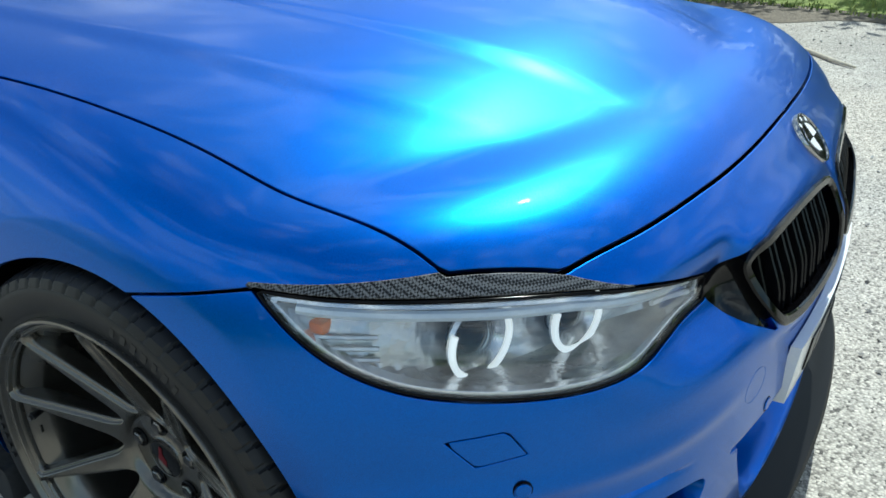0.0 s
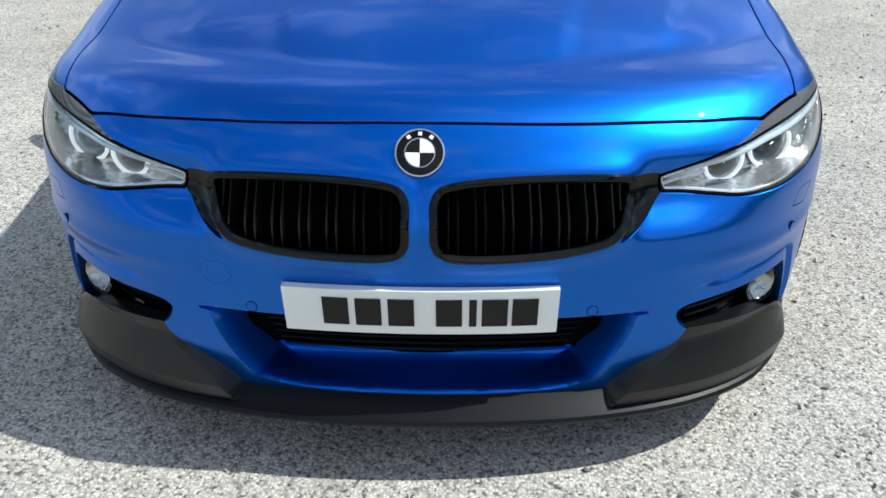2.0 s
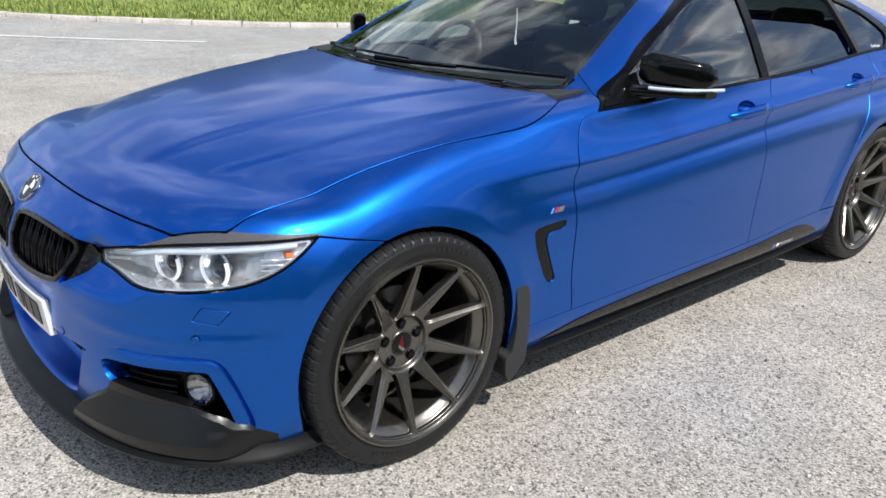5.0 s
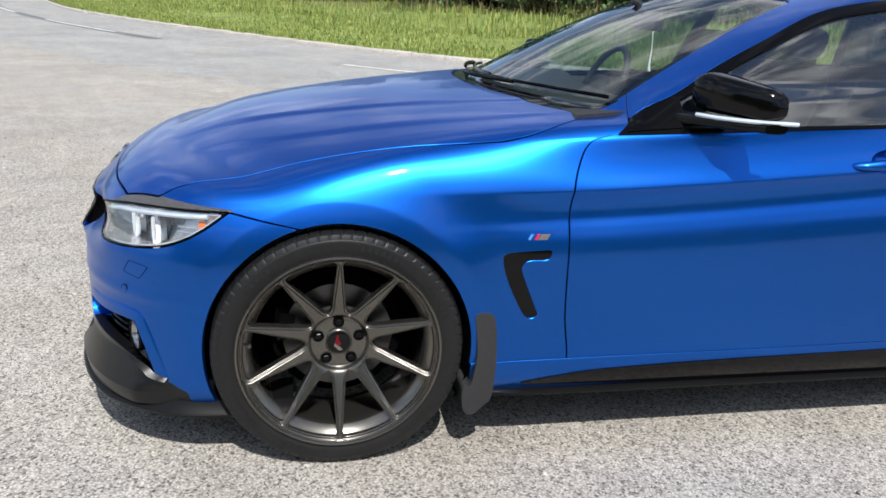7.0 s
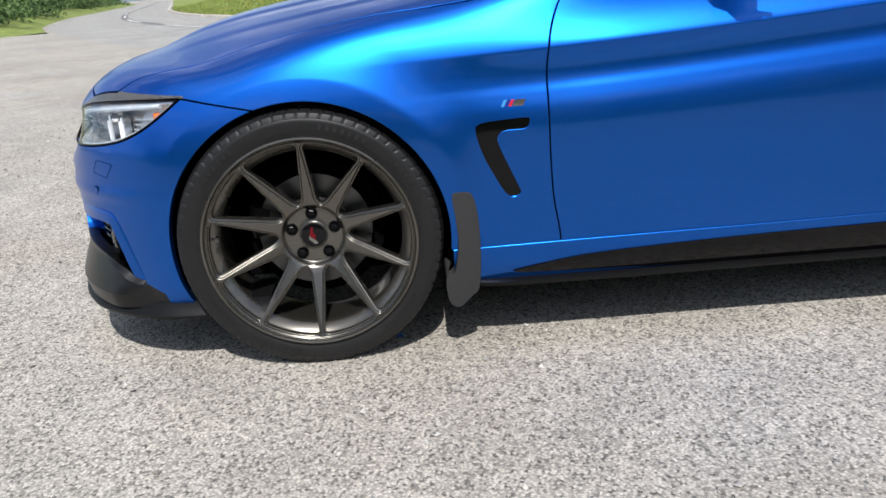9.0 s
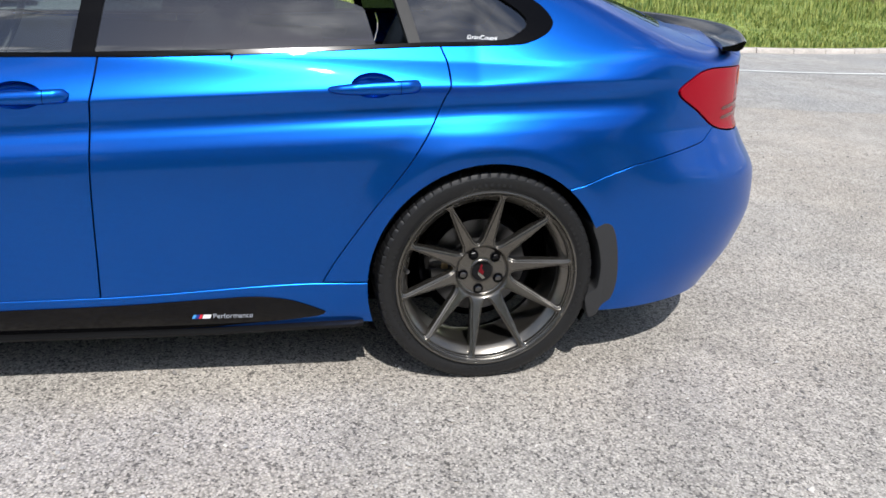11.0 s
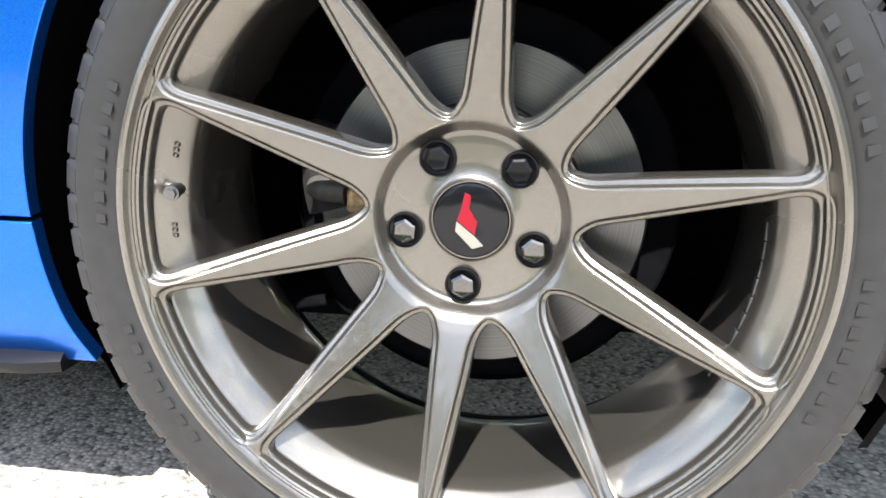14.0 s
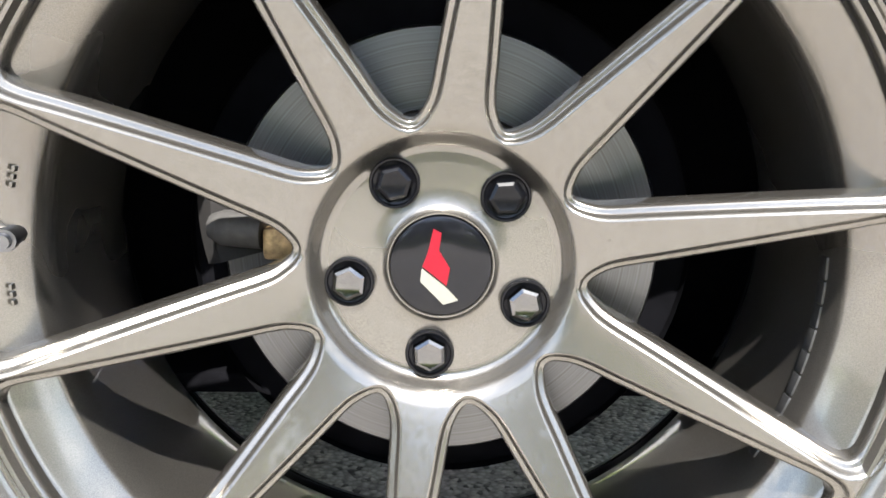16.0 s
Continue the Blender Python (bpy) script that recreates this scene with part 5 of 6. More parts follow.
def spoke_mesh():
    """A tenth of the wheel face: a tapering spoke with ledges along its edges, which runs into the hub and the rim."""
    half = math.pi / 10
    hw = lambda r: np.interp(r, [.10, .118, .165, .238], [.0205, .0190, .0148, .0082])
    edge = [(float(hw(r)), r) for r in np.linspace(.110, .236, 9)]
    turned = lambda q, r: (q * math.cos(2 * half) * -1 + r * math.sin(2 * half), q * math.sin(2 * half) + r * math.cos(2 * half))
    arc = lambda r, t: (r * math.sin(t), r * math.cos(t))
    rim_arc = [arc(.2478, t) for t in np.linspace(.070, 2 * half - .070, 9)]
    gap = edge + [(float(hw(.236)) + .0018, .2445)] + rim_arc + [turned(float(hw(.236)) + .0018, .2445)] + [turned(*p) for p in reversed(edge)]
    gap += [turned(.0222, .1000), arc(.0942, half), (.0222, .1000)]
    void = outline(gap, 6)
    rr, tt = np.meshgrid(np.concatenate([np.arange(.072, .125, .0018), np.arange(.125, .235, .003), np.arange(.235, .2535, .0017)]), np.linspace(-half, half, 57), indexing="ij")
    flat = np.stack([0 * rr, rr * np.sin(tt), rr * np.cos(tt)], -1).reshape(-1, 3)
    n, m = rr.shape
    i = np.arange(n * m).reshape(n, m)
    mesh = (flat, [tuple(q) for q in np.stack([i[:-1, :-1], i[1:, :-1], i[1:, 1:], i[:-1, 1:]], -1).reshape(-1, 4).tolist()])
    away = lambda v: void(np.abs(v[:, 1]), v[:, 2])
    mesh = cut(mesh, lambda v: away(v) - .0086, 1)
    height = lambda r: np.interp(r, [.072, .0745, .077, .0795, .082, .085, .090, .14, .19, .235, .249, .256], [-.0086, -.0084, -.0072, -.0040, .0005, .0035, .0052, .0115, .0178, .0235, .0240, .0240])
    v = mesh[0].copy()
    v[:, 0] = height(np.hypot(v[:, 1], v[:, 2]))
    # the ledges along the edge of one opening
    o = spline(gap, 12)
    length = np.concatenate([[0], np.cumsum(np.linalg.norm(np.diff(np.vstack([o, o[:1]]), axis=0), axis=1))])
    even = np.linspace(0, length[-1], 150, endpoint=False)
    o = np.stack([np.interp(even, length, np.append(o[:, k], o[0, k])) for k in (0, 1)], -1)
    along = np.roll(o, -2, 0) - np.roll(o, 2, 0)
    out = np.stack([along[:, 1], -along[:, 0]], -1) / np.linalg.norm(along, axis=1)[:, None]
    if ((o + out * .002 - o.mean(0)) ** 2).sum() < ((o - out * .002 - o.mean(0)) ** 2).sum():
        out = -out
    rows = []
    for d, low in ((.0088, 0), (.0074, .0006), (.0062, .0030), (.0050, .0056), (.0042, .0062), (.0024, .0066), (.0014, .0074), (.0005, .0095), (0, .0120), (0, .034)):
        p = o + out * d
        rows.append(np.stack([height(np.hypot(p[:, 0], p[:, 1])) - low, p[:, 0], p[:, 1]], -1))
    edge_mesh = loft(rows, caps=False)
    both_meshes = []
    for w, f in ((v, mesh[1]), edge_mesh):
        p = w[list(f[0])]
        if np.cross(p[1] - p[0], p[2] - p[1])[0] < 0:
            f = [tuple(reversed(q)) for q in f]
        both_meshes.append((np.stack([w[:, 0], w[:, 2], w[:, 1] * -1], -1), f))
    w, f = joined(*both_meshes)
    return widen(np.asarray(w)), f


def rim_mesh():
    profile = [(.2660, -.012), (.2668, .004), (.2655, .0085), (.2625, .0095), (.2605, .0085), (.2590, .0050), (.2575, .0010), (.2555, -.0005), (.2540, .0005), (.2530, .0022), (.2515, .0010), (.2505, -.004), (.2480, -.015), (.2462, -.0175),
               (.2440, -.0190), (.2300, -.0330), (.2280, -.0365), (.2272, -.060), (.2290, -.085), (.2270, -.12), (.2300, -.17), (.2400, -.20), (.2480, -.215), (.2560, -.225)]
    ring = revolve([(r, x + .022) for r, x in profile], 160)
    hub = revolve([(.0735, -.030), (.0732, -.0088), (.0500, -.0082), (.0390, -.0078), (.0365, -.0062), (.0350, -.0045), (.0335, -.010)], 120)
    hub = (hub[0], [tuple(reversed(q)) for q in hub[1]])
    v, f = joined(ring, hub)
    return widen(np.asarray(v)), f


def tyre_mesh(bead=.2785):
    """Rubber with bead, sidewall, ribbed shoulder and a grooved tread."""
    side = [(.2640, .0225), (.2665, .0300), (.2690, .0315), (.2720, .0308), (.2745, .0335), (.2850, .0400), (.2950, .0430), (.3040, .0425), (.3110, .0395), (.3118, .0378), (.3126, .0388), (.3180, .0345), (.3250, .0265), (.3300, .0160), (.3330, .0040)]
    tread = []
    for c in (-.035, -.075, -.115, -.155):
        tread += [(.3385, c + .007), (.3310, c + .005), (.3310, c - .005), (.3385, c - .007)]
    inner = [(r, -.190 - .040 - x + .012) for r, x in reversed(side)]
    grow = (.3372 - bead) / .069
    side = [(r, .0185 + (x - .0225) * .4 if x > .0225 else x - .006) for r, x in side]
    profile = [(bead + (r - .264) * grow, x) for r, x in side] + tread + [(bead + (r - .264) * grow, x) for r, x in inner]
    n, m = 840, len(side)

    def blocks(i, k):
        on_shoulder = (k >= m - 5) & (k < m) | (k >= m + 16) & (k < m + 20)
        on_tread = (k >= m) & (k < m + 16)
        phase = (i + k * 1.2) % 12
        return np.where(on_shoulder & (phase < 1.5), -.0045, 0) + np.where(on_tread & ((i + 2 * k) % 14 < 1.5), -.004, 0)

    return revolve(profile, n, wobble=blocks)


def sidewall_marks():
    """Raised plain bars of lettering height on the tyre wall."""
    bars, rng = [], random.Random(4)
    for start, count in ((0, 7),):
        for i in range(count):
            a = start + i * .062
            wide = rng.choice((.007, .009, .010))
            q = prism([(-wide / 2, -.0062), (wide / 2, -.0062), (wide / 2, .0062), (-wide / 2, .0062)], .0007)
            tilt = Matrix.Rotation(a, 4, "X") @ Matrix.Translation((.0258, 0, .2985)) @ Matrix.Rotation(-.13, 4, "Y") @ Matrix(((0, 0, 1, 0), (1, 0, 0, 0), (0, 1, 0, 0), (0, 0, 0, 1)))
            bars.append(moved(q, tilt))
    return joined(*bars)


WHEEL_BITS = {}
WHEEL_BITS["tyre"] = part("tyre", tyre_mesh(), RUBBER).data
WHEEL_BITS["front_tyre"] = part("front_tyre", tyre_mesh(.2707), RUBBER).data
WHEEL_BITS["marks"] = part("marks", sidewall_marks(), RUBBER).data
WHEEL_BITS["spoke"] = part("spoke", spoke_mesh(), BRONZE, sharp=70).data
WHEEL_BITS["rim"] = part("rim", rim_mesh(), BRONZE, sharp=38).data
WHEEL_BITS["cap"] = part("cap", revolve([(.0326, -.011), (.0328, -.0045), (.0320, -.0022), (.0290, -.0012), (.014, -.0004), (0, 0)], 56), CAP_BLACK).data
cap_ring = part("ring", revolve([(.0326, -.0035), (.0334, -.0022), (.0342, -.0022), (.0350, -.0045)], 56), BRONZE).data
WHEEL_BITS["seat"] = part("seat", revolve([(.0163, -.0105), (.0161, -.0064), (.0154, -.0056), (.0143, -.0058), (.0136, -.0072), (.0120, -.0078), (.0, -.0078)], 28), SEAT_AND_DIM_NUT).data
nut = []
for x, r in ((-.019, .0121), (.0006, .0119), (.0026, .0110), (.0040, .0088)):
    nut.append([(x, r * math.cos(i * math.pi / 3), r * math.sin(i * math.pi / 3)) for i in range(6)])
nut.append([(.0034, .0066 * math.cos(i * math.pi / 3), .0066 * math.sin(i * math.pi / 3)) for i in range(6)])
nut_mesh = loft(nut)
WHEEL_BITS["nut"] = part("nut", nut_mesh, NUT_STEEL).data
WHEEL_BITS["dim_reflection_nut"] = part("dim_reflection_nut", nut_mesh, SEAT_AND_DIM_NUT).data
WHEEL_BITS["weight"] = part("weight", box(-.0045, .0045, -.0013, .0013, -.0072, .0072, .0006), LEAD).data
for ob in [o for o in scene.collection.objects if o.name in ("tyre", "front_tyre", "marks", "spoke", "rim", "cap", "ring", "seat", "nut", "dim_reflection_nut", "weight")]:
    bpy.data.objects.remove(ob)
SWOOSH_RED = [(-.0049, .0244), (.0003, .0217), (-.0012, .0107), (.0058, -.0009), (.0037, -.0122), (-.0117, .0002), (-.0082, .0098)]
SWOOSH_WHITE = [(-.0121, -.0010), (-.0131, -.0095), (.0018, -.0247), (.0113, -.0217), (.0035, -.0134)]


def add_wheel(x, y, turn, flip):
    """A wheel with its outer face at x, turned about its axle."""
    place = Matrix.Translation((x, y, WHEEL_Z)) @ (Matrix.Rotation(math.pi, 4, "Z") if flip else Matrix.Identity(4)) @ Matrix.Rotation(turn, 4, "X")
    wheel = part("wheel", WHEEL_BITS["rim"], BRONZE, car, "ten-spoke gunmetal bronze alloy wheel", smooth=False)
    face = .972 if y < 1 else 1.0
    wheel.matrix_local = place @ Matrix.Diagonal((1, face, face, 1))
    full = Matrix.Diagonal((1, 1 / face, 1 / face, 1))
    part("tyre", WHEEL_BITS["front_tyre" if y < 1 else "tyre"], RUBBER, wheel, "low-profile black tyre", smooth=False).matrix_local = full
    for start in (.35, 1.05, 2.2, 3.45, 4.15, 5.3):
        part("tyre_lettering", WHEEL_BITS["marks"], RUBBER, wheel, "raised black tyre lettering", smooth=False).matrix_local = Matrix.Translation((.0014 if y < 1 else .0002, 0, 0)) @ Matrix.Rotation(start, 4, "X") @ full
    for k in range(10):
        part("spoke", WHEEL_BITS["spoke"], BRONZE, wheel, smooth=False).matrix_local = Matrix.Rotation(k * math.pi / 5, 4, "X")
    cap = part("centre_cap", WHEEL_BITS["cap"], CAP_BLACK, wheel, "black centre cap with a red and white mark", smooth=False)
    sunk = Matrix.Translation((-HUB_DEPTH, 0, 0))
    cap.matrix_local = sunk
    part("cap_ring", cap_ring, BRONZE, wheel, smooth=False).matrix_local = sunk
    upright = sunk @ Matrix.Rotation(-turn, 4, "X") @ Matrix(((0, 0, 1, -.0006), (1, 0, 0, 0), (0, 1, 0, 0), (0, 0, 0, 1)))
    part("cap_mark", prism(SWOOSH_RED, .0012, upright), CAP_RED, wheel, smooth=False)
    part("cap_mark", prism(SWOOSH_WHITE, .0012, upright), CAP_CREAM, wheel, smooth=False)
    for k in range(5):
        spin = sunk @ Matrix.Rotation(k * 2 * math.pi / 5, 4, "X") @ Matrix.Translation((0, .060, 0))
        seat = part("nut_seat", WHEEL_BITS["seat"], MATT_BLACK, wheel, smooth=False)
        seat.matrix_local = spin @ Matrix.Translation((.0012, 0, 0))
        # these nuts get a darker copy in place of a dim sky reflection
        dark = not flip and (y < 1 or k < 2)
        bolt = part("wheel_nut", WHEEL_BITS["dim_reflection_nut" if dark else "nut"], CHROME, wheel, "wheel nut with a dark reflection put into its colour" if dark else "chrome wheel nut", smooth=False)
        bolt.matrix_local = spin @ Matrix.Rotation(.3 + k, 4, "X") @ Matrix.Translation((-.004, 0, 0))
    va = -turn + math.radians(174)
    stem = joined(tube([(-.020, .2500, 0), (-.010, .2480, 0), (.004, .2450, 0)], [.0075, .0062, .0058], 12), tube([(.003, .2453, 0), (.0085, .2441, 0)], [.0070, .0066], 12), tube([(.0085, .2441, 0), (.0125, .2433, 0)], [.0046, .0042], 12))
    part("valve", moved(stem, Matrix.Rotation(va, 4, "X")), STEEL, wheel, "steel tyre valve", smooth=True)
    for k in (-1, 1):
        for q in range(3):
            cast_mark = part("casting_mark", box(-.0022, .0022, -.0010, .0010, -.0016, .0016, .0004), BRONZE, wheel, smooth=False)
            cast_mark.matrix_local = Matrix.Rotation(va + math.radians(k * 8 + 1.1 * (q - 1)), 4, "X") @ Matrix.Translation((-.004, .2478, 0))
    for k in range(9):
        lump = part("balance_weight", WHEEL_BITS["weight"], LEAD, wheel, "stick-on steel balance weight", smooth=False)
        lump.matrix_local = Matrix.Rotation(-turn + math.radians(1 - 3.75 * k), 4, "X") @ Matrix.Translation((-.040, .2385, 0))
    disc = revolve([(.096, -.092), (.0975, -.085), (.151, -.085), (.153, -.088), (.153, -.108), (.09, -.110)], 90)
    brake = part("brake_disc", disc, DISC, car, "worn steel brake disc")
    part("disc_hat", revolve([(.0, -.061), (.072, -.061), (.088, -.064), (.091, -.070), (.0925, -.090), (.097, -.091)], 60), CAST_GREY, brake, "dull cast iron disc hat")
    still = Matrix.Translation((x - math.copysign(.022, x), y, WHEEL_Z)) @ (Matrix.Rotation(math.pi, 4, "Z") if flip else Matrix.Identity(4))
    brake.matrix_local = still
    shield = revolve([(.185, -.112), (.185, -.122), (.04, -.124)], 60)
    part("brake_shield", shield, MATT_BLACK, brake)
    a = np.radians(np.linspace(-15, 15, 16))
    sg = -1 if not flip else 1
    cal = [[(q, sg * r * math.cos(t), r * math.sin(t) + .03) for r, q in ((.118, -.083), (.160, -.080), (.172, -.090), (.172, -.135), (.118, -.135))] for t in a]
    caliper = part("brake_caliper", loft(cal), SHADED_RUST, brake, "dull rusty brake caliper, darkened for the shade behind the spokes")
    part("caliper_pin", tube([(-.076, sg * .158, .016), (-.074, sg * .150, .015), (-.072, sg * .122, .013)], [.009, .0125, .0125], 14), CAST_GREY, brake, "grey guide pin")
    part("pad_clip", box(-.080, -.066, sg * .122, sg * .100, -.006, .016, .003), CLIP, brake, "rusty gold pad clip")
    part("pad_clip", box(-.078, -.068, sg * .116, sg * .108, .014, .024, .002), CLIP, brake, "rusty gold pad clip")
    part("axle_hub", revolve([(.074, -.064), (.060, -.062), (.0, -.060)], 30), SHADED_RUST, brake)


FRONT_X, REAR_X = .872, .879
add_wheel(FRONT_X, 0, math.radians(90), False)
add_wheel(REAR_X, 2.81, math.radians(47.5), False)
add_wheel(-FRONT_X, 0, math.radians(20), True)
add_wheel(-REAR_X, 2.81, math.radians(60), True)

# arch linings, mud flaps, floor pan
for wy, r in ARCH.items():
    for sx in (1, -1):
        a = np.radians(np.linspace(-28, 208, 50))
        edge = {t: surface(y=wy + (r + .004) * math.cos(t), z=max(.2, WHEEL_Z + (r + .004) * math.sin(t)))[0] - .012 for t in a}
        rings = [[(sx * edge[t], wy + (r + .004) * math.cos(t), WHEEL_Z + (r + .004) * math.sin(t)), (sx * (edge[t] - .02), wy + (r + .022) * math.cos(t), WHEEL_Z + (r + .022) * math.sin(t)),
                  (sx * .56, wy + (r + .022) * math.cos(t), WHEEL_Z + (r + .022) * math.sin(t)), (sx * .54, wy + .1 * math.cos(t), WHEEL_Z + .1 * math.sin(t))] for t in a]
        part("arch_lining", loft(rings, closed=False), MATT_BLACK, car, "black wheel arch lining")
for wy, rel in ((0.0, [(.362, .432), (.370, .446), (.404, .444), (.419, .420), (.427, .36), (.428, .264), (.420, .184), (.402, .162), (.383, .144), (.368, .132), (.350, .136), (.337, .158), (.335, .212), (.354, .224), (.363, .246), (.372, .310), (.368, .38)]),
                (2.81, [(.316, .506), (.326, .518), (.366, .515), (.388, .492), (.405, .438), (.416, .36), (.416, .312), (.404, .264), (.376, .240), (.363, .210), (.344, .200), (.330, .214), (.318, .268), (.340, .287), (.354, .305), (.356, .38), (.338, .455)])):
    sm = spline(rel, 5)
    rings = []
    for k, (x, s) in enumerate(((.70, .94), (.884, .97), (.898, 1.0), (.904, .97), (.905, .90))):
        c = sm.mean(0)
        rings.append([(x + (.002 if wy else 0), wy + c[0] + (yy - c[0]) * s, c[1] + (zz - c[1]) * s) for yy, zz in sm])
    both("mud_flap", loft(rings), FLAP, "dark grey plastic mud flap")
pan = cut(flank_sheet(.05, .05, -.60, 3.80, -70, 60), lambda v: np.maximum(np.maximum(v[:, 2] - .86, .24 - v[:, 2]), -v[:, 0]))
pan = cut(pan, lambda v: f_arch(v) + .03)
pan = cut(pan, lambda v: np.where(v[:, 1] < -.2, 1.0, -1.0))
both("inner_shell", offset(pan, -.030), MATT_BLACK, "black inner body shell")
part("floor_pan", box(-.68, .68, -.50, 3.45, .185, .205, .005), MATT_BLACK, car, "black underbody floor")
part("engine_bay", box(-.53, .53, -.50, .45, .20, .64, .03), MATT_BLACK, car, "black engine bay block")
part("bulkhead", box(-.64, .64, .52, .60, .20, .90, .01), MATT_BLACK, car, "black bulkhead")

# cabin
dash = []
for x in np.linspace(-.74, .74, 25):
    dash.append([(x, .60, .90), (x, .66, .955), (x, .80, .968 + .02 * bump(x + .37, .18)), (x, .98, .955 + .035 * bump(x + .37, .16)), (x, 1.06, .90), (x, 1.04, .70), (x, .62, .70)])
part("dashboard", loft(dash), TRIM_DARK, car, "dark dashboard")
t = np.linspace(0, 2 * math.pi, 40, endpoint=False)
lean = Matrix.Translation((-.37, 1.16, .915)) @ Matrix.Rotation(radians(-24), 4, "X")
wheel_ring = moved(tube(np.stack([.182 * np.cos(t), 0 * t, .182 * np.sin(t)], -1), .014, 10, closed=True), lean)
steer = part("steering_wheel", wheel_ring, LEATHER, car, "black leather steering wheel")
part("steering_boss", moved(box(-.075, .075, -.03, .02, -.06, .055, .025, 3), lean), TRIM_DARK, steer)
for k in (-1, 1):
    part("steering_spoke", moved(box(k * .06, k * .178, -.012, .006, -.018, .018, .005), lean), TRIM_DARK, steer)
for sx in (.37, -.37):
    for sy, rear_row in ((1.60, 0), (2.32, 1)):
        cushion = box(sx - .25, sx + .25, sy - .24, sy + .26, .48, .62, .06, 3)
        seat = part("car_seat", cushion, LEATHER, car, "black leather car seat")
        lean = Matrix.Translation((sx, sy + .27, .60)) @ Matrix.Rotation(radians(-20 if not rear_row else -26), 4, "X")
        part("backrest", moved(box(-.24, .24, -.07, .07, 0, .47, .06, 3), lean), LEATHER, seat)
        part("headrest", moved(box(-.13, .13, -.05, .05, .50, .63, .045, 3), lean), LEATHER, seat)
part("rear_shelf", box(-.62, .62, 2.70, 3.30, .90, .95, .02), TRIM_DARK, car, "dark rear shelf")
for sx in (1, -1):
    part("door_lining", box(sx * .72, sx * .775, .75, 2.40, .30, .93, .02), TRIM_DARK, car, "dark door lining")
lining = cut(top_sheet(.56, 1.35, 2.9, .05), lambda v: np.abs(v[:, 0]) - .55)
part("headliner", offset(lining, -.035), material("grey_headlining", (.30, .29, .28), rough=.95, grain=(200, .1)), car, "grey headlining")
im = part("cabin_mirror", box(-.115, .115, 1.155, 1.185, 1.165, 1.235, .02, 3), TRIM_DARK, car, "black rear-view mirror")
part("mirror_stem", tube([(0, 1.15, 1.225), (0, 1.12, 1.262), (0, 1.10, 1.268)], .014, 8), TRIM_DARK, im)
part("hanging_charm", tube([(.01, 1.19, 1.17), (.012, 1.192, 1.10), (.010, 1.19, 1.04), (.013, 1.191, 1.02)], [.0025, .002, .004, .006], 6), WHITE, car, "pale charm hanging from the mirror")

# ---------------------------------------------------------------- the place
def kerb_x(y):
    """Where the far verge begins."""
    return np.interp(y, [-400, -60, -27, -17, -11, -6, -3, 0, 2.4, 5, 8, 12, 16, 30, 400], [-1450, -215, -95, -58, -40, -29, -23.5, -18.3, -14.6, -12.2, -10.7, -10.9, -12.5, -19, -190])


def by_kerb(y, off):
    """Points off metres from the kerb, over the road (+) or over the verge (-)."""
    y = np.asarray(y, float)
    x = (kerb_x(y - 1.5) + kerb_x(y) + kerb_x(y + 1.5)) / 3
    s = (kerb_x(y + 3) - kerb_x(y - 3)) / 6
    k = np.sqrt(1 + s * s)
    return x + off / k, y - off * s / k


def flat_strip(ys, off0, off1, z):
    v, f = [], []
    for y in ys:
        v += [(*map(float, by_kerb(y, off0)), z), (*map(float, by_kerb(y, off1)), z)]
    for i in range(len(ys) - 1):
        f.append((2 * i, 2 * i + 1, 2 * i + 3, 2 * i + 2))
    return np.array(v), f


ground = part("ground", (np.array([(-900, -900, 0), (900, -900, 0), (900, 900, 0), (-900, 900, 0)]), [(0, 1, 2, 3)]), STONES, smooth=False)
tagged(ground, "pale rolled stone-chip surface", "ground", kind="structure")
ys = np.concatenate([np.linspace(-140, -40, 24), np.linspace(-38, 30, 150), np.linspace(34, 200, 14)])
road = part("road", flat_strip(ys, 0, 6.6, .002), TARMAC, smooth=False)
tagged(road, "smooth grey tarmac road", "road", kind="structure")
seam = part("road_seam", flat_strip(np.linspace(-70, -.9, 120), 2.75, 3.15, .007), DARK_TARMAC, smooth=False)
tagged(seam, "dark tarmac seam along the road's middle", "road seam", kind="structure")
for y0, y1 in [(-5.9, -2.4), (-11.2, -8.6), (-14.6, -13.0), (-17.6, -16.2), (-20.6, -19.2), (-23.6, -22.2), (3.0, 5.6), (8.6, 11.2), (14.0, 16.6), (19.4, 22)]:
    tagged(part("lane_dash", flat_strip(np.linspace(y0, y1, 8), 2.88, 3.0, .010), LINE_WHITE, smooth=False), "white painted lane dash", "road marking", "lane dashes", "structure")
KERB_SHAPE = ((.02, 0), (.02, .070), (.012, .084), (-.005, .092), (-.13, .098), (-.15, .090), (-.16, 0))
stones_y = [-9.0]
while stones_y[-1] < 15:
    y = stones_y[-1]
    (xa, ya), (xb, yb) = by_kerb(y, 0), by_kerb(y + .1, 0)
    stones_y.append(y + .1 * .92 / math.hypot(xb - xa, yb - ya))
kerb = tagged(part("kerb", joined(*[loft([[(*map(float, by_kerb(y, o)), z) for o, z in KERB_SHAPE] for y in run]) for run in (ys[ys < -9.2], ys[ys > stones_y[-1] + .2])]), KERB), "low weathered concrete kerb", "kerb", kind="structure")
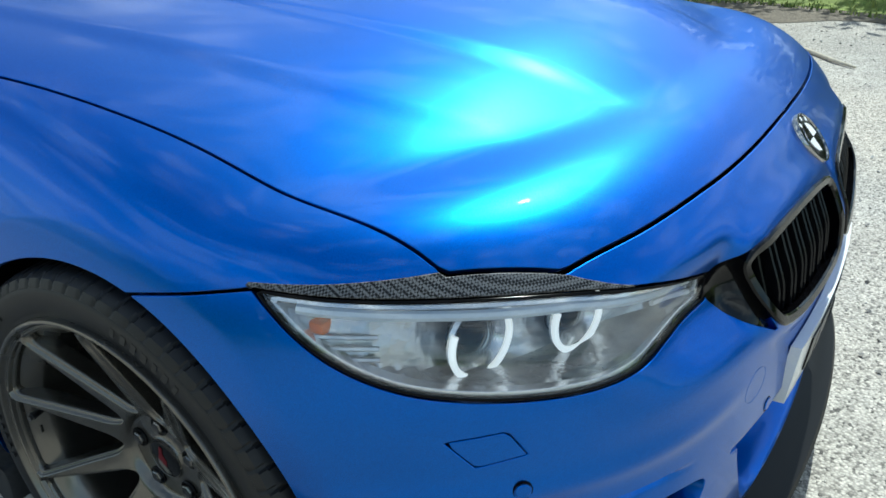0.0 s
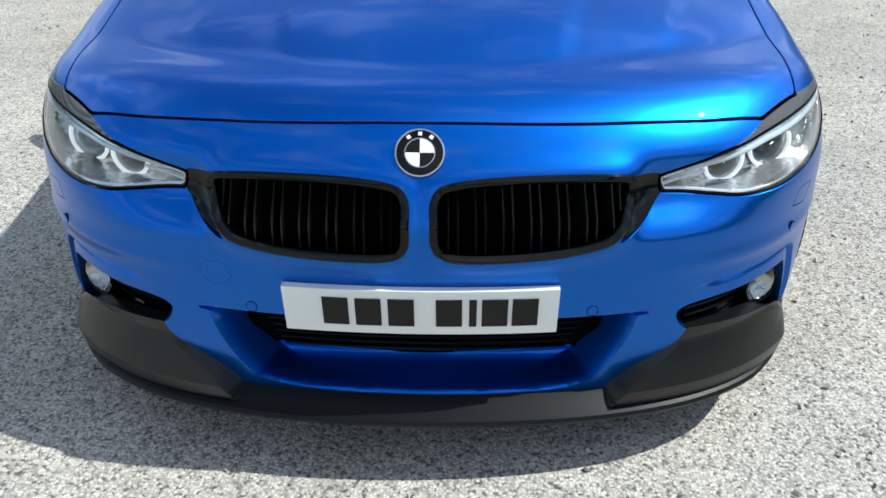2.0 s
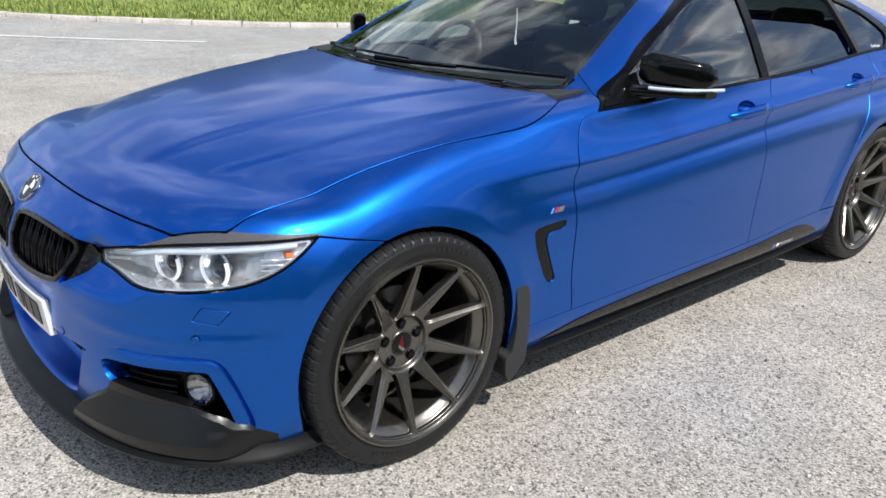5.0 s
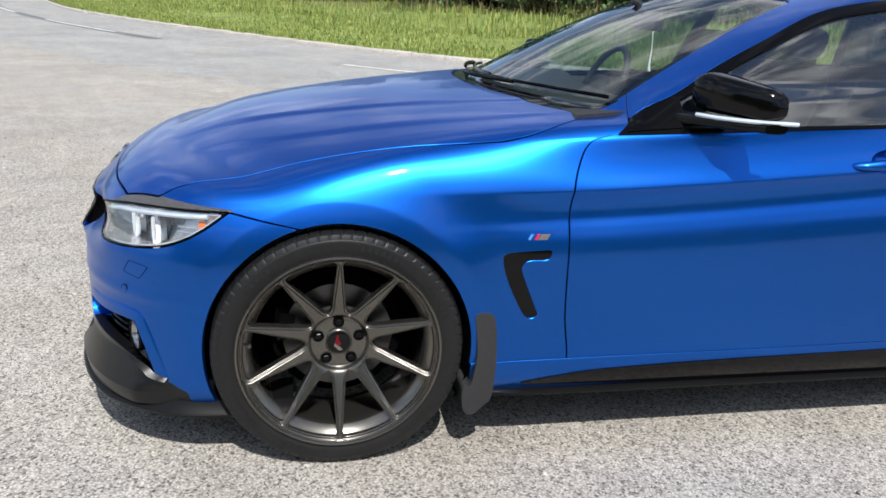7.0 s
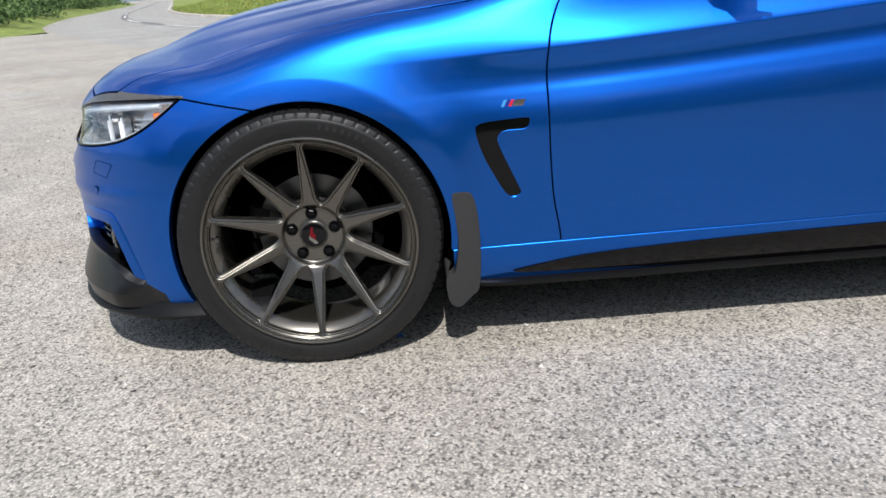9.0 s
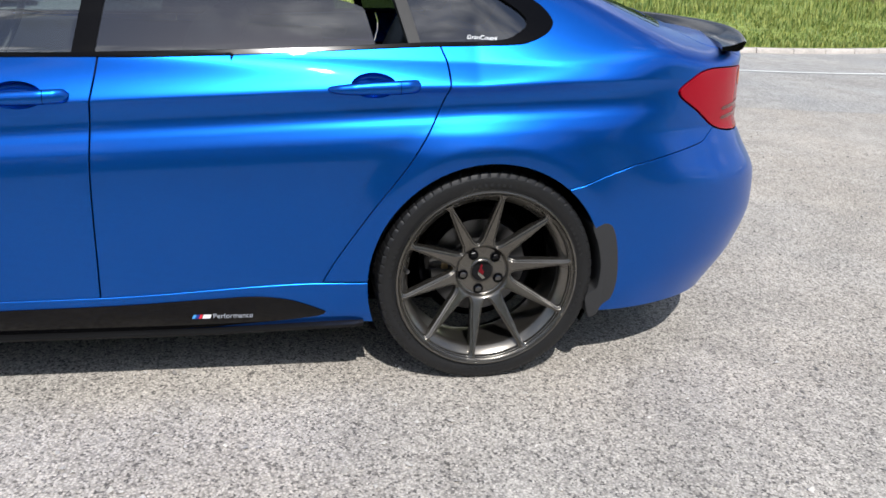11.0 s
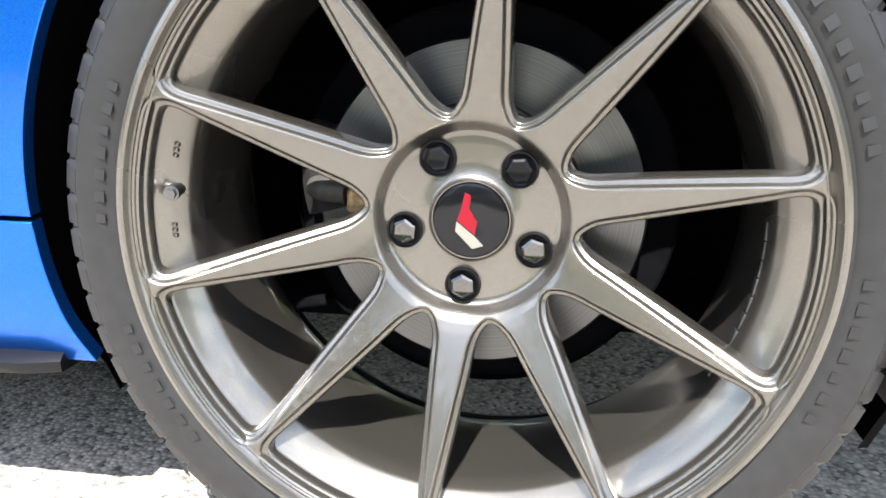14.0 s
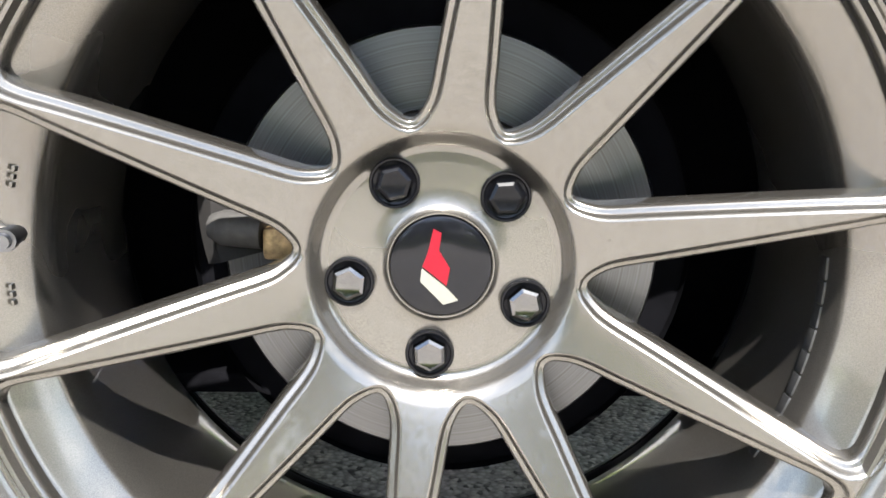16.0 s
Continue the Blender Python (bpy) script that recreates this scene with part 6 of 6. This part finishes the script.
for ya, yb in zip(stones_y, stones_y[1:]):
    gap = (yb - ya) * .012
    drop = .006 * math.sin(ya * 7.3)
    part("kerb_stone", loft([[(*map(float, by_kerb(y, o + drop * .4)), max(0, z + drop * (z > 0))) for o, z in KERB_SHAPE] for y in np.linspace(ya + gap, yb - gap, 3)]), KERB, kerb)


def bank_z(d, y):
    """Height of the verge, d metres behind the kerb."""
    return .08 + .55 * step(0, 7, d) + 1.4 * step(6, 30, d) + .10 * np.sin(y * .7 + d) * step(.5, 4, d)


ds = np.array([0.3, .8, 2, 4, 6, 9, 13, 20, 30, 45])
pts = np.array([[(*map(float, by_kerb(y, -d)), float(bank_z(d, y))) for d in ds] for y in ys])
n, m = pts.shape[:2]
idx = np.arange(n * m).reshape(n, m)
verge_faces = np.stack([idx[:-1, :-1], idx[:-1, 1:], idx[1:, 1:], idx[1:, :-1]], -1).reshape(-1, 4)
tagged(part("verge", (pts.reshape(-1, 3), [tuple(q) for q in verge_faces.tolist()]), TURF), "rough grass verge bank", "verge", kind="structure")

rng = np.random.default_rng(7)


def blades(count, y0, y1, d0, d1, tall, mat, name, label):
    """Grass as thin bent blades."""
    y, d = rng.uniform(y0, y1, count), d0 + (d1 - d0) * rng.random(count) ** 1.4
    base = np.stack([*by_kerb(y, -d), bank_z(d, y) - .02], -1)
    h = tall * rng.uniform(.45, 1.2, count)
    a, lean = rng.uniform(0, 6.28, count), rng.uniform(.05, .5, count)
    w = rng.uniform(.012, .03, count)
    s = np.stack([np.cos(a), np.sin(a), 0 * a], -1)
    q = np.stack([-np.sin(a), np.cos(a), 0 * a], -1)
    up = np.array([0, 0, 1.0])
    v = np.stack([base - s * w[:, None], base + s * w[:, None], base + s * (w * .6)[:, None] + up * (h * .6)[:, None] + q * (h * lean * .4)[:, None],
                  base - s * (w * .6)[:, None] + up * (h * .6)[:, None] + q * (h * lean * .4)[:, None], base + up * h[:, None] + q * (h * lean)[:, None]], 1)
    f = []
    for i in range(count):
        b = 5 * i
        f += [(b, b + 1, b + 2, b + 3), (b + 3, b + 2, b + 4)]
    tagged(part(name, (v.reshape(-1, 3), f), mat, smooth=False), label, "grass", kind="stuff")


blades(38000, -20, 24, .35, 5, .13, GRASS, "grass", "green and yellowing long grass on the verge")
blades(24000, -26, 40, 4, 14, .30, GRASS, "tall_grass", "taller rough grass on the bank")
blades(5000, -40, 34, 9, 16, .6, BRACKEN, "bracken", "brown dry bracken and undergrowth")


def leaf_cloud(centres, radii, count, size):
    """Small bent leaves scattered through lumps."""
    k = rng.integers(0, len(centres), count)
    way = rng.normal(size=(count, 3))
    way /= np.linalg.norm(way, axis=1)[:, None]
    p = centres[k] + way * radii[k] * (rng.random(count)[:, None] ** .45)
    a, b = rng.normal(size=(count, 3)), rng.normal(size=(count, 3))
    a /= np.linalg.norm(a, axis=1)[:, None]
    b -= (b * a).sum(1)[:, None] * a
    b /= np.linalg.norm(b, axis=1)[:, None]
    s = size * rng.uniform(.5, 1.3, count)[:, None]
    v = np.stack([p - a * s, p + b * s * .55, p + a * s, p - b * s * .55], 1).reshape(-1, 3)
    return v, [(4 * i, 4 * i + 1, 4 * i + 2, 4 * i + 3) for i in range(count)]


def bush(y, d, height, width, count, size=.09, name="bush", label="dense green hedge bush on the bank"):
    c0 = np.array([*map(float, by_kerb(y, -d)), float(bank_z(d, y)) if d > 0 else 0])
    n = 16
    c = c0 + np.stack([rng.normal(0, width * .36, n), rng.normal(0, width * .36, n), height * rng.uniform(.15, .85, n)], -1)
    r = np.stack([rng.uniform(.25, .5, n) * width, rng.uniform(.25, .5, n) * width, rng.uniform(.16, .3, n) * height], -1)
    stem = [tube([c0 - [0, 0, .1], c0 + (q - c0) * [.5, .5, .45], q], [.05, .03, .012], 6) for q in c[:6]]
    b = part(name, joined(*stem), BARK)
    tagged(b, label, "bush", "hedge")
    part("leaves", leaf_cloud(c, r, count, size), LEAVES, b, smooth=False)
    return b


def tree(y, d, height, width, count, size=.22):
    c0 = np.array([*map(float, by_kerb(y, -d)), float(bank_z(d, y)) - .1 if d > 0 else -.1])
    n = 30
    a = rng.uniform(0, 6.28, n)
    rad = width * .5 * np.sqrt(rng.random(n))
    hz = height * rng.uniform(.35, .95, n)
    rad *= 1 - .6 * np.clip((hz / height - .6) / .4, 0, 1)
    c = c0 + np.stack([rad * np.cos(a), rad * np.sin(a), hz], -1)
    r = np.stack([rng.uniform(.10, .2, n) * width, rng.uniform(.10, .2, n) * width, rng.uniform(.05, .11, n) * height], -1)
    wood = [tube([c0, c0 + [.1, .05, height * .3], c0 + [.05, .15, height * .62], c0 + [0, .1, height * .85]], np.array([.045, .032, .02, .008]) * height * .6, 8)]
    wood += [tube([c0 + [.08, .05, height * .28 + .02 * i * height], (c0 + q + [0, 0, height * .2]) / 2 + rng.normal(0, .1, 3), q], [.012 * height, .007 * height, .003 * height], 6) for i, q in enumerate(c[:12])]
    t = part("tree", joined(*wood), BARK)
    tagged(t, "leafy broad green roadside tree", "tree", "trees behind the verge")
    part("crown", leaf_cloud(c, r, count, size), LEAVES, t, smooth=False)


for y in np.arange(-20, 34, 2.0):
    bush(y + rng.uniform(-.6, .6), 13 + rng.uniform(-1.5, 2.5), rng.uniform(2.4, 3.9), rng.uniform(2.4, 3.6), 3000, .10)
for y in np.arange(-18, 36, 6.0):
    tree(y + rng.uniform(-2, 2), 19 + rng.uniform(-2, 5), rng.uniform(5.5, 8.5), rng.uniform(4, 6), 5000)
# the other side of the bend: long grass, a hedge and single trees
far_y = np.linspace(-48, -6.5, 60)
strip = np.array([[(*map(float, by_kerb(y, o)), z * float(step(-6.5, -10.5, y))) for o, z in ((6.8, .0), (8.0, .35), (10.5, .6), (16, .9), (30, .9))] for y in far_y])
far_idx = np.arange(strip.shape[0] * 5).reshape(-1, 5)
far_faces = np.stack([far_idx[:-1, :-1], far_idx[1:, :-1], far_idx[1:, 1:], far_idx[:-1, 1:]], -1).reshape(-1, 4)
tagged(part("far_verge", (strip.reshape(-1, 3), [tuple(q) for q in far_faces.tolist()]), TURF), "grassy bank beyond the bend", "verge", kind="structure")
for y in np.concatenate([np.arange(-8.5, -17, -.75), np.arange(-17, -42, -1.5)]):
    bush(y + rng.uniform(-.2, .2), -9.6 - rng.uniform(0, 1.2), rng.uniform(2.0, 2.9), rng.uniform(2.6, 3.4), 2200, .12, label="dense green hedge bush beyond the road bend")
for y, o, tall, wide in ((-16.3, -10.5, 7.2, 4.6), (-32, -12, 6.5, 6.5), (-9.6, -12, 3.8, 3.4), (-40, -11, 7, 7)):
    tree(y, o, tall, wide, 5200, .16)

# the verge beside the car: trampled earth, shaded grass and a hedge
def near_x(y):
    """Where the grass begins on the sunny side of the car."""
    return 5.35 + .22 * np.sin(y * .9 + 1) + .12 * np.sin(y * 2.7) + .0025 * y * y


def near_z(d):
    return .01 + .10 * step(0, .8, d) + .75 * step(.8, 5, d) + .8 * step(5, 14, d)


near_y = np.linspace(-40, 45, 110)
near_d = np.array([0, .15, .4, .8, 1.4, 2.2, 3.2, 4.5, 7, 14, 30])
bank = np.array([[(float(near_x(y)) + d, y, float(near_z(d))) for d in near_d] for y in near_y])
bank_idx = np.arange(bank.shape[0] * len(near_d)).reshape(-1, len(near_d))
bank_faces = np.stack([bank_idx[:-1, :-1], bank_idx[:-1, 1:], bank_idx[1:, 1:], bank_idx[1:, :-1]], -1).reshape(-1, 4)
tagged(part("near_verge", (bank.reshape(-1, 3), [tuple(reversed(q)) for q in bank_faces.tolist()]), TURF), "shaded grass verge below a hedge", "verge", kind="structure")
earth = np.array([[(float(near_x(y)) - w, y, .004 + .002 * k) for k, w in enumerate((.55 + .25 * math.sin(y * 1.7) + .2 * math.sin(y * 4.1), .3, -.1))] for y in np.linspace(-9, 9, 90)])
earth_idx = np.arange(90 * 3).reshape(-1, 3)
earth_faces = np.stack([earth_idx[:-1, :-1], earth_idx[1:, :-1], earth_idx[1:, 1:], earth_idx[:-1, 1:]], -1).reshape(-1, 4)
EARTH = ground_material("trampled_earth", (.20, .17, .13), (.08, .07, .05), .012, .3)
tagged(part("earth_edge", (earth.reshape(-1, 3), [tuple(q) for q in earth_faces.tolist()]), EARTH, smooth=False), "dusty trampled earth along the grass", "earth", kind="structure")
count = 15000
by, bd = rng.uniform(-9, 9, count), rng.random(count) ** 1.5 * 4.0 - .15
root = np.stack([near_x(by) + bd, by, near_z(bd) - .01], -1)
tall = (.05 + .22 * step(0, 1.2, bd)) * rng.uniform(.5, 1.2, count)
ang, wide = rng.uniform(0, 6.28, count), rng.uniform(.006, .014, count)
across, lean_way = np.stack([np.cos(ang), np.sin(ang), 0 * ang], -1) * wide[:, None], np.stack([-np.sin(ang), np.cos(ang), 0 * ang], -1) * (tall * .35)[:, None]
rise = np.stack([0 * tall, 0 * tall, tall], -1)
tuft = np.stack([root - across, root + across, root + rise + lean_way], 1).reshape(-1, 3)
tagged(part("verge_grass", (tuft, [(3 * q, 3 * q + 1, 3 * q + 2) for q in range(count)]), GRASS, smooth=False), "short green grass on the shaded verge", "grass", kind="stuff")
for y in np.arange(-13, 15, 1.7):
    far = rng.uniform(1.7, 2.3)
    at = np.array([float(near_x(y)) + far, y, float(near_z(far))])
    n = 14
    tall_b, wide_b = rng.uniform(2.0, 2.8), rng.uniform(1.7, 2.3)
    c = at + np.stack([rng.normal(0, .34, n), rng.normal(0, .55, n), tall_b * rng.uniform(.12, .85, n)], -1)
    r = np.stack([rng.uniform(.25, .42, n) * wide_b, rng.uniform(.28, .5, n) * wide_b, rng.uniform(.15, .26, n) * tall_b], -1)
    b = part("bush", joined(*[tube([at - [0, 0, .1], at + (q - at) * [.5, .5, .45], q], [.05, .03, .012], 6) for q in c[:5]]), BARK)
    tagged(b, "dense green hedge bush on the near verge", "bush", "near hedge")
    part("leaves", leaf_cloud(c, r, 2200, .08), LEAVES, b, smooth=False)
twig = [(4.16, .06, .014), (4.0, -.06, .016), (3.84, -.21, .013), (3.72, -.30, .015), (3.60, -.44, .012)]
tagged(part("twig", tube(twig, [.010, .014, .013, .012, .007], 8), material("bleached_wood", (.52, .46, .36), rough=.85, grain=(40, .2))), "bleached dry stick on the ground", "stick")

# far woods and hills
a = np.radians(np.linspace(0, 360, 181))
hz = 26 + 12 * np.sin(3 * a + 1) + 8 * np.sin(7 * a + 2) + 3 * np.sin(17 * a)
ring0 = np.stack([720 * np.cos(a), 720 * np.sin(a), 0 * a - 5], -1)
ring1 = np.stack([780 * np.cos(a), 780 * np.sin(a), .6 * hz], -1)
ring2 = np.stack([860 * np.cos(a), 860 * np.sin(a), hz], -1)
hills = part("hills", loft([ring0, ring1, ring2], closed=False), HAZY_HILL)
tagged(hills, "low hills on the horizon, distance haze in their blue-grey colour", "hills", kind="structure")
k = 900
aa = rng.uniform(0, 6.28, k)
dd = rng.uniform(90, 260, k)
cc = np.stack([dd * np.cos(aa), dd * np.sin(aa), rng.uniform(.5, 3.2, k)], -1)
cc = cc[(cc[:, 0] < kerb_x(cc[:, 1]) - 30) | (cc[:, 0] > 60) | (cc[:, 1] < -80)]
tagged(part("far_woods", leaf_cloud(cc, np.tile([4.5, 4.5, 3.0], (len(cc), 1)), 42000, .8), LEAVES, smooth=False), "distant hedges and woods", "woods", kind="stuff")

# stains on the ground
def stain_material(strength):
    """A dark smudge that thins out towards its edge."""
    m = material("oil_stain", (.085, .08, .075), rough=.7, grain=(60, .3))
    nodes, links = m.node_tree.nodes, m.node_tree.links
    where, far, n = nodes.new("ShaderNodeTexCoord"), nodes.new("ShaderNodeVectorMath"), nodes.new("ShaderNodeTexNoise")
    far.operation = "LENGTH"
    n.inputs["Scale"].default_value, n.inputs["Detail"].default_value = 14, 8
    links.new(where.outputs["Object"], far.inputs[0])
    links.new(where.outputs["Object"], n.inputs["Vector"])
    total = nodes.new("ShaderNodeMath")
    total.operation = "MULTIPLY_ADD"
    total.inputs[1].default_value = -1.1
    links.new(n.outputs["Fac"], total.inputs[0])
    links.new(far.outputs["Value"], total.inputs[2])
    fade = nodes.new("ShaderNodeMapRange")
    fade.inputs["From Min"].default_value, fade.inputs["From Max"].default_value = -.42, .30
    fade.inputs["To Min"].default_value, fade.inputs["To Max"].default_value = strength, 0
    links.new(total.outputs["Value"], fade.inputs["Value"])
    clear, mix = nodes.new("ShaderNodeBsdfTransparent"), nodes.new("ShaderNodeMixShader")
    links.new(fade.outputs["Result"], mix.inputs["Fac"])
    links.new(clear.outputs["BSDF"], mix.inputs[1])
    links.new(nodes["Principled BSDF"].outputs["BSDF"], mix.inputs[2])
    links.new(mix.outputs["Shader"], nodes["Material Output"].inputs["Surface"])
    return m


OIL = stain_material(.6)


def stain(x, y, r, turn=0.0, squash=.8):
    t = np.linspace(0, 2 * math.pi, 40, endpoint=False)
    v = np.stack([np.cos(t), np.sin(t), 0 * t], -1)
    ob = part("oil_stain", (v, [tuple(range(40))]), OIL, smooth=False)
    ob.matrix_world = Matrix.Translation((x, y, .004)) @ Matrix.Rotation(turn, 4, "Z") @ Matrix.Diagonal((r, r * squash, 1, 1))
    tagged(ob, "dark oil stain on the ground", "stain", kind="structure")


stain(1.826, 2.722, .120, .5)
stain(1.90, 2.765, .06, 1.2)
stain(-5.1, 3.05, .26, .2)
stain(-3.6, .5, .16, 2)


# loose chippings lying on the ground
g = np.random.default_rng(11)
count = 26000
at = np.stack([g.uniform(-4.5, 5.5, count), g.uniform(-4.5, 7.0, count), np.zeros(count)], -1)
at = at[(np.abs(at[:, 0]) > .75) | (at[:, 1] < -.7) | (at[:, 1] > 3.8)]
count = len(at)
size = .0022 + .0075 * g.random(count) ** 3.5
way = g.normal(size=(count, 6, 3)) * .28 + np.array([(1, 0, 0), (-1, 0, 0), (0, 1, 0), (0, -1, 0), (0, 0, .7), (0, 0, -.5)], float)
v = at[:, None] + way * size[:, None, None] + np.array([0, 0, 1.0]) * size[:, None, None] * .45
tri = np.array([(0, 2, 4), (2, 1, 4), (1, 3, 4), (3, 0, 4), (2, 0, 5), (1, 2, 5), (3, 1, 5), (0, 3, 5)])
faces = (tri[None] + 6 * np.arange(count)[:, None, None]).reshape(-1, 3)
tagged(part("loose_chippings", (v.reshape(-1, 3), [tuple(q) for q in faces.tolist()]), leafy("chipping_stone", (.16, .15, .14), (.62, .59, .54)), smooth=False), "loose grey stone chippings", "gravel", kind="stuff")
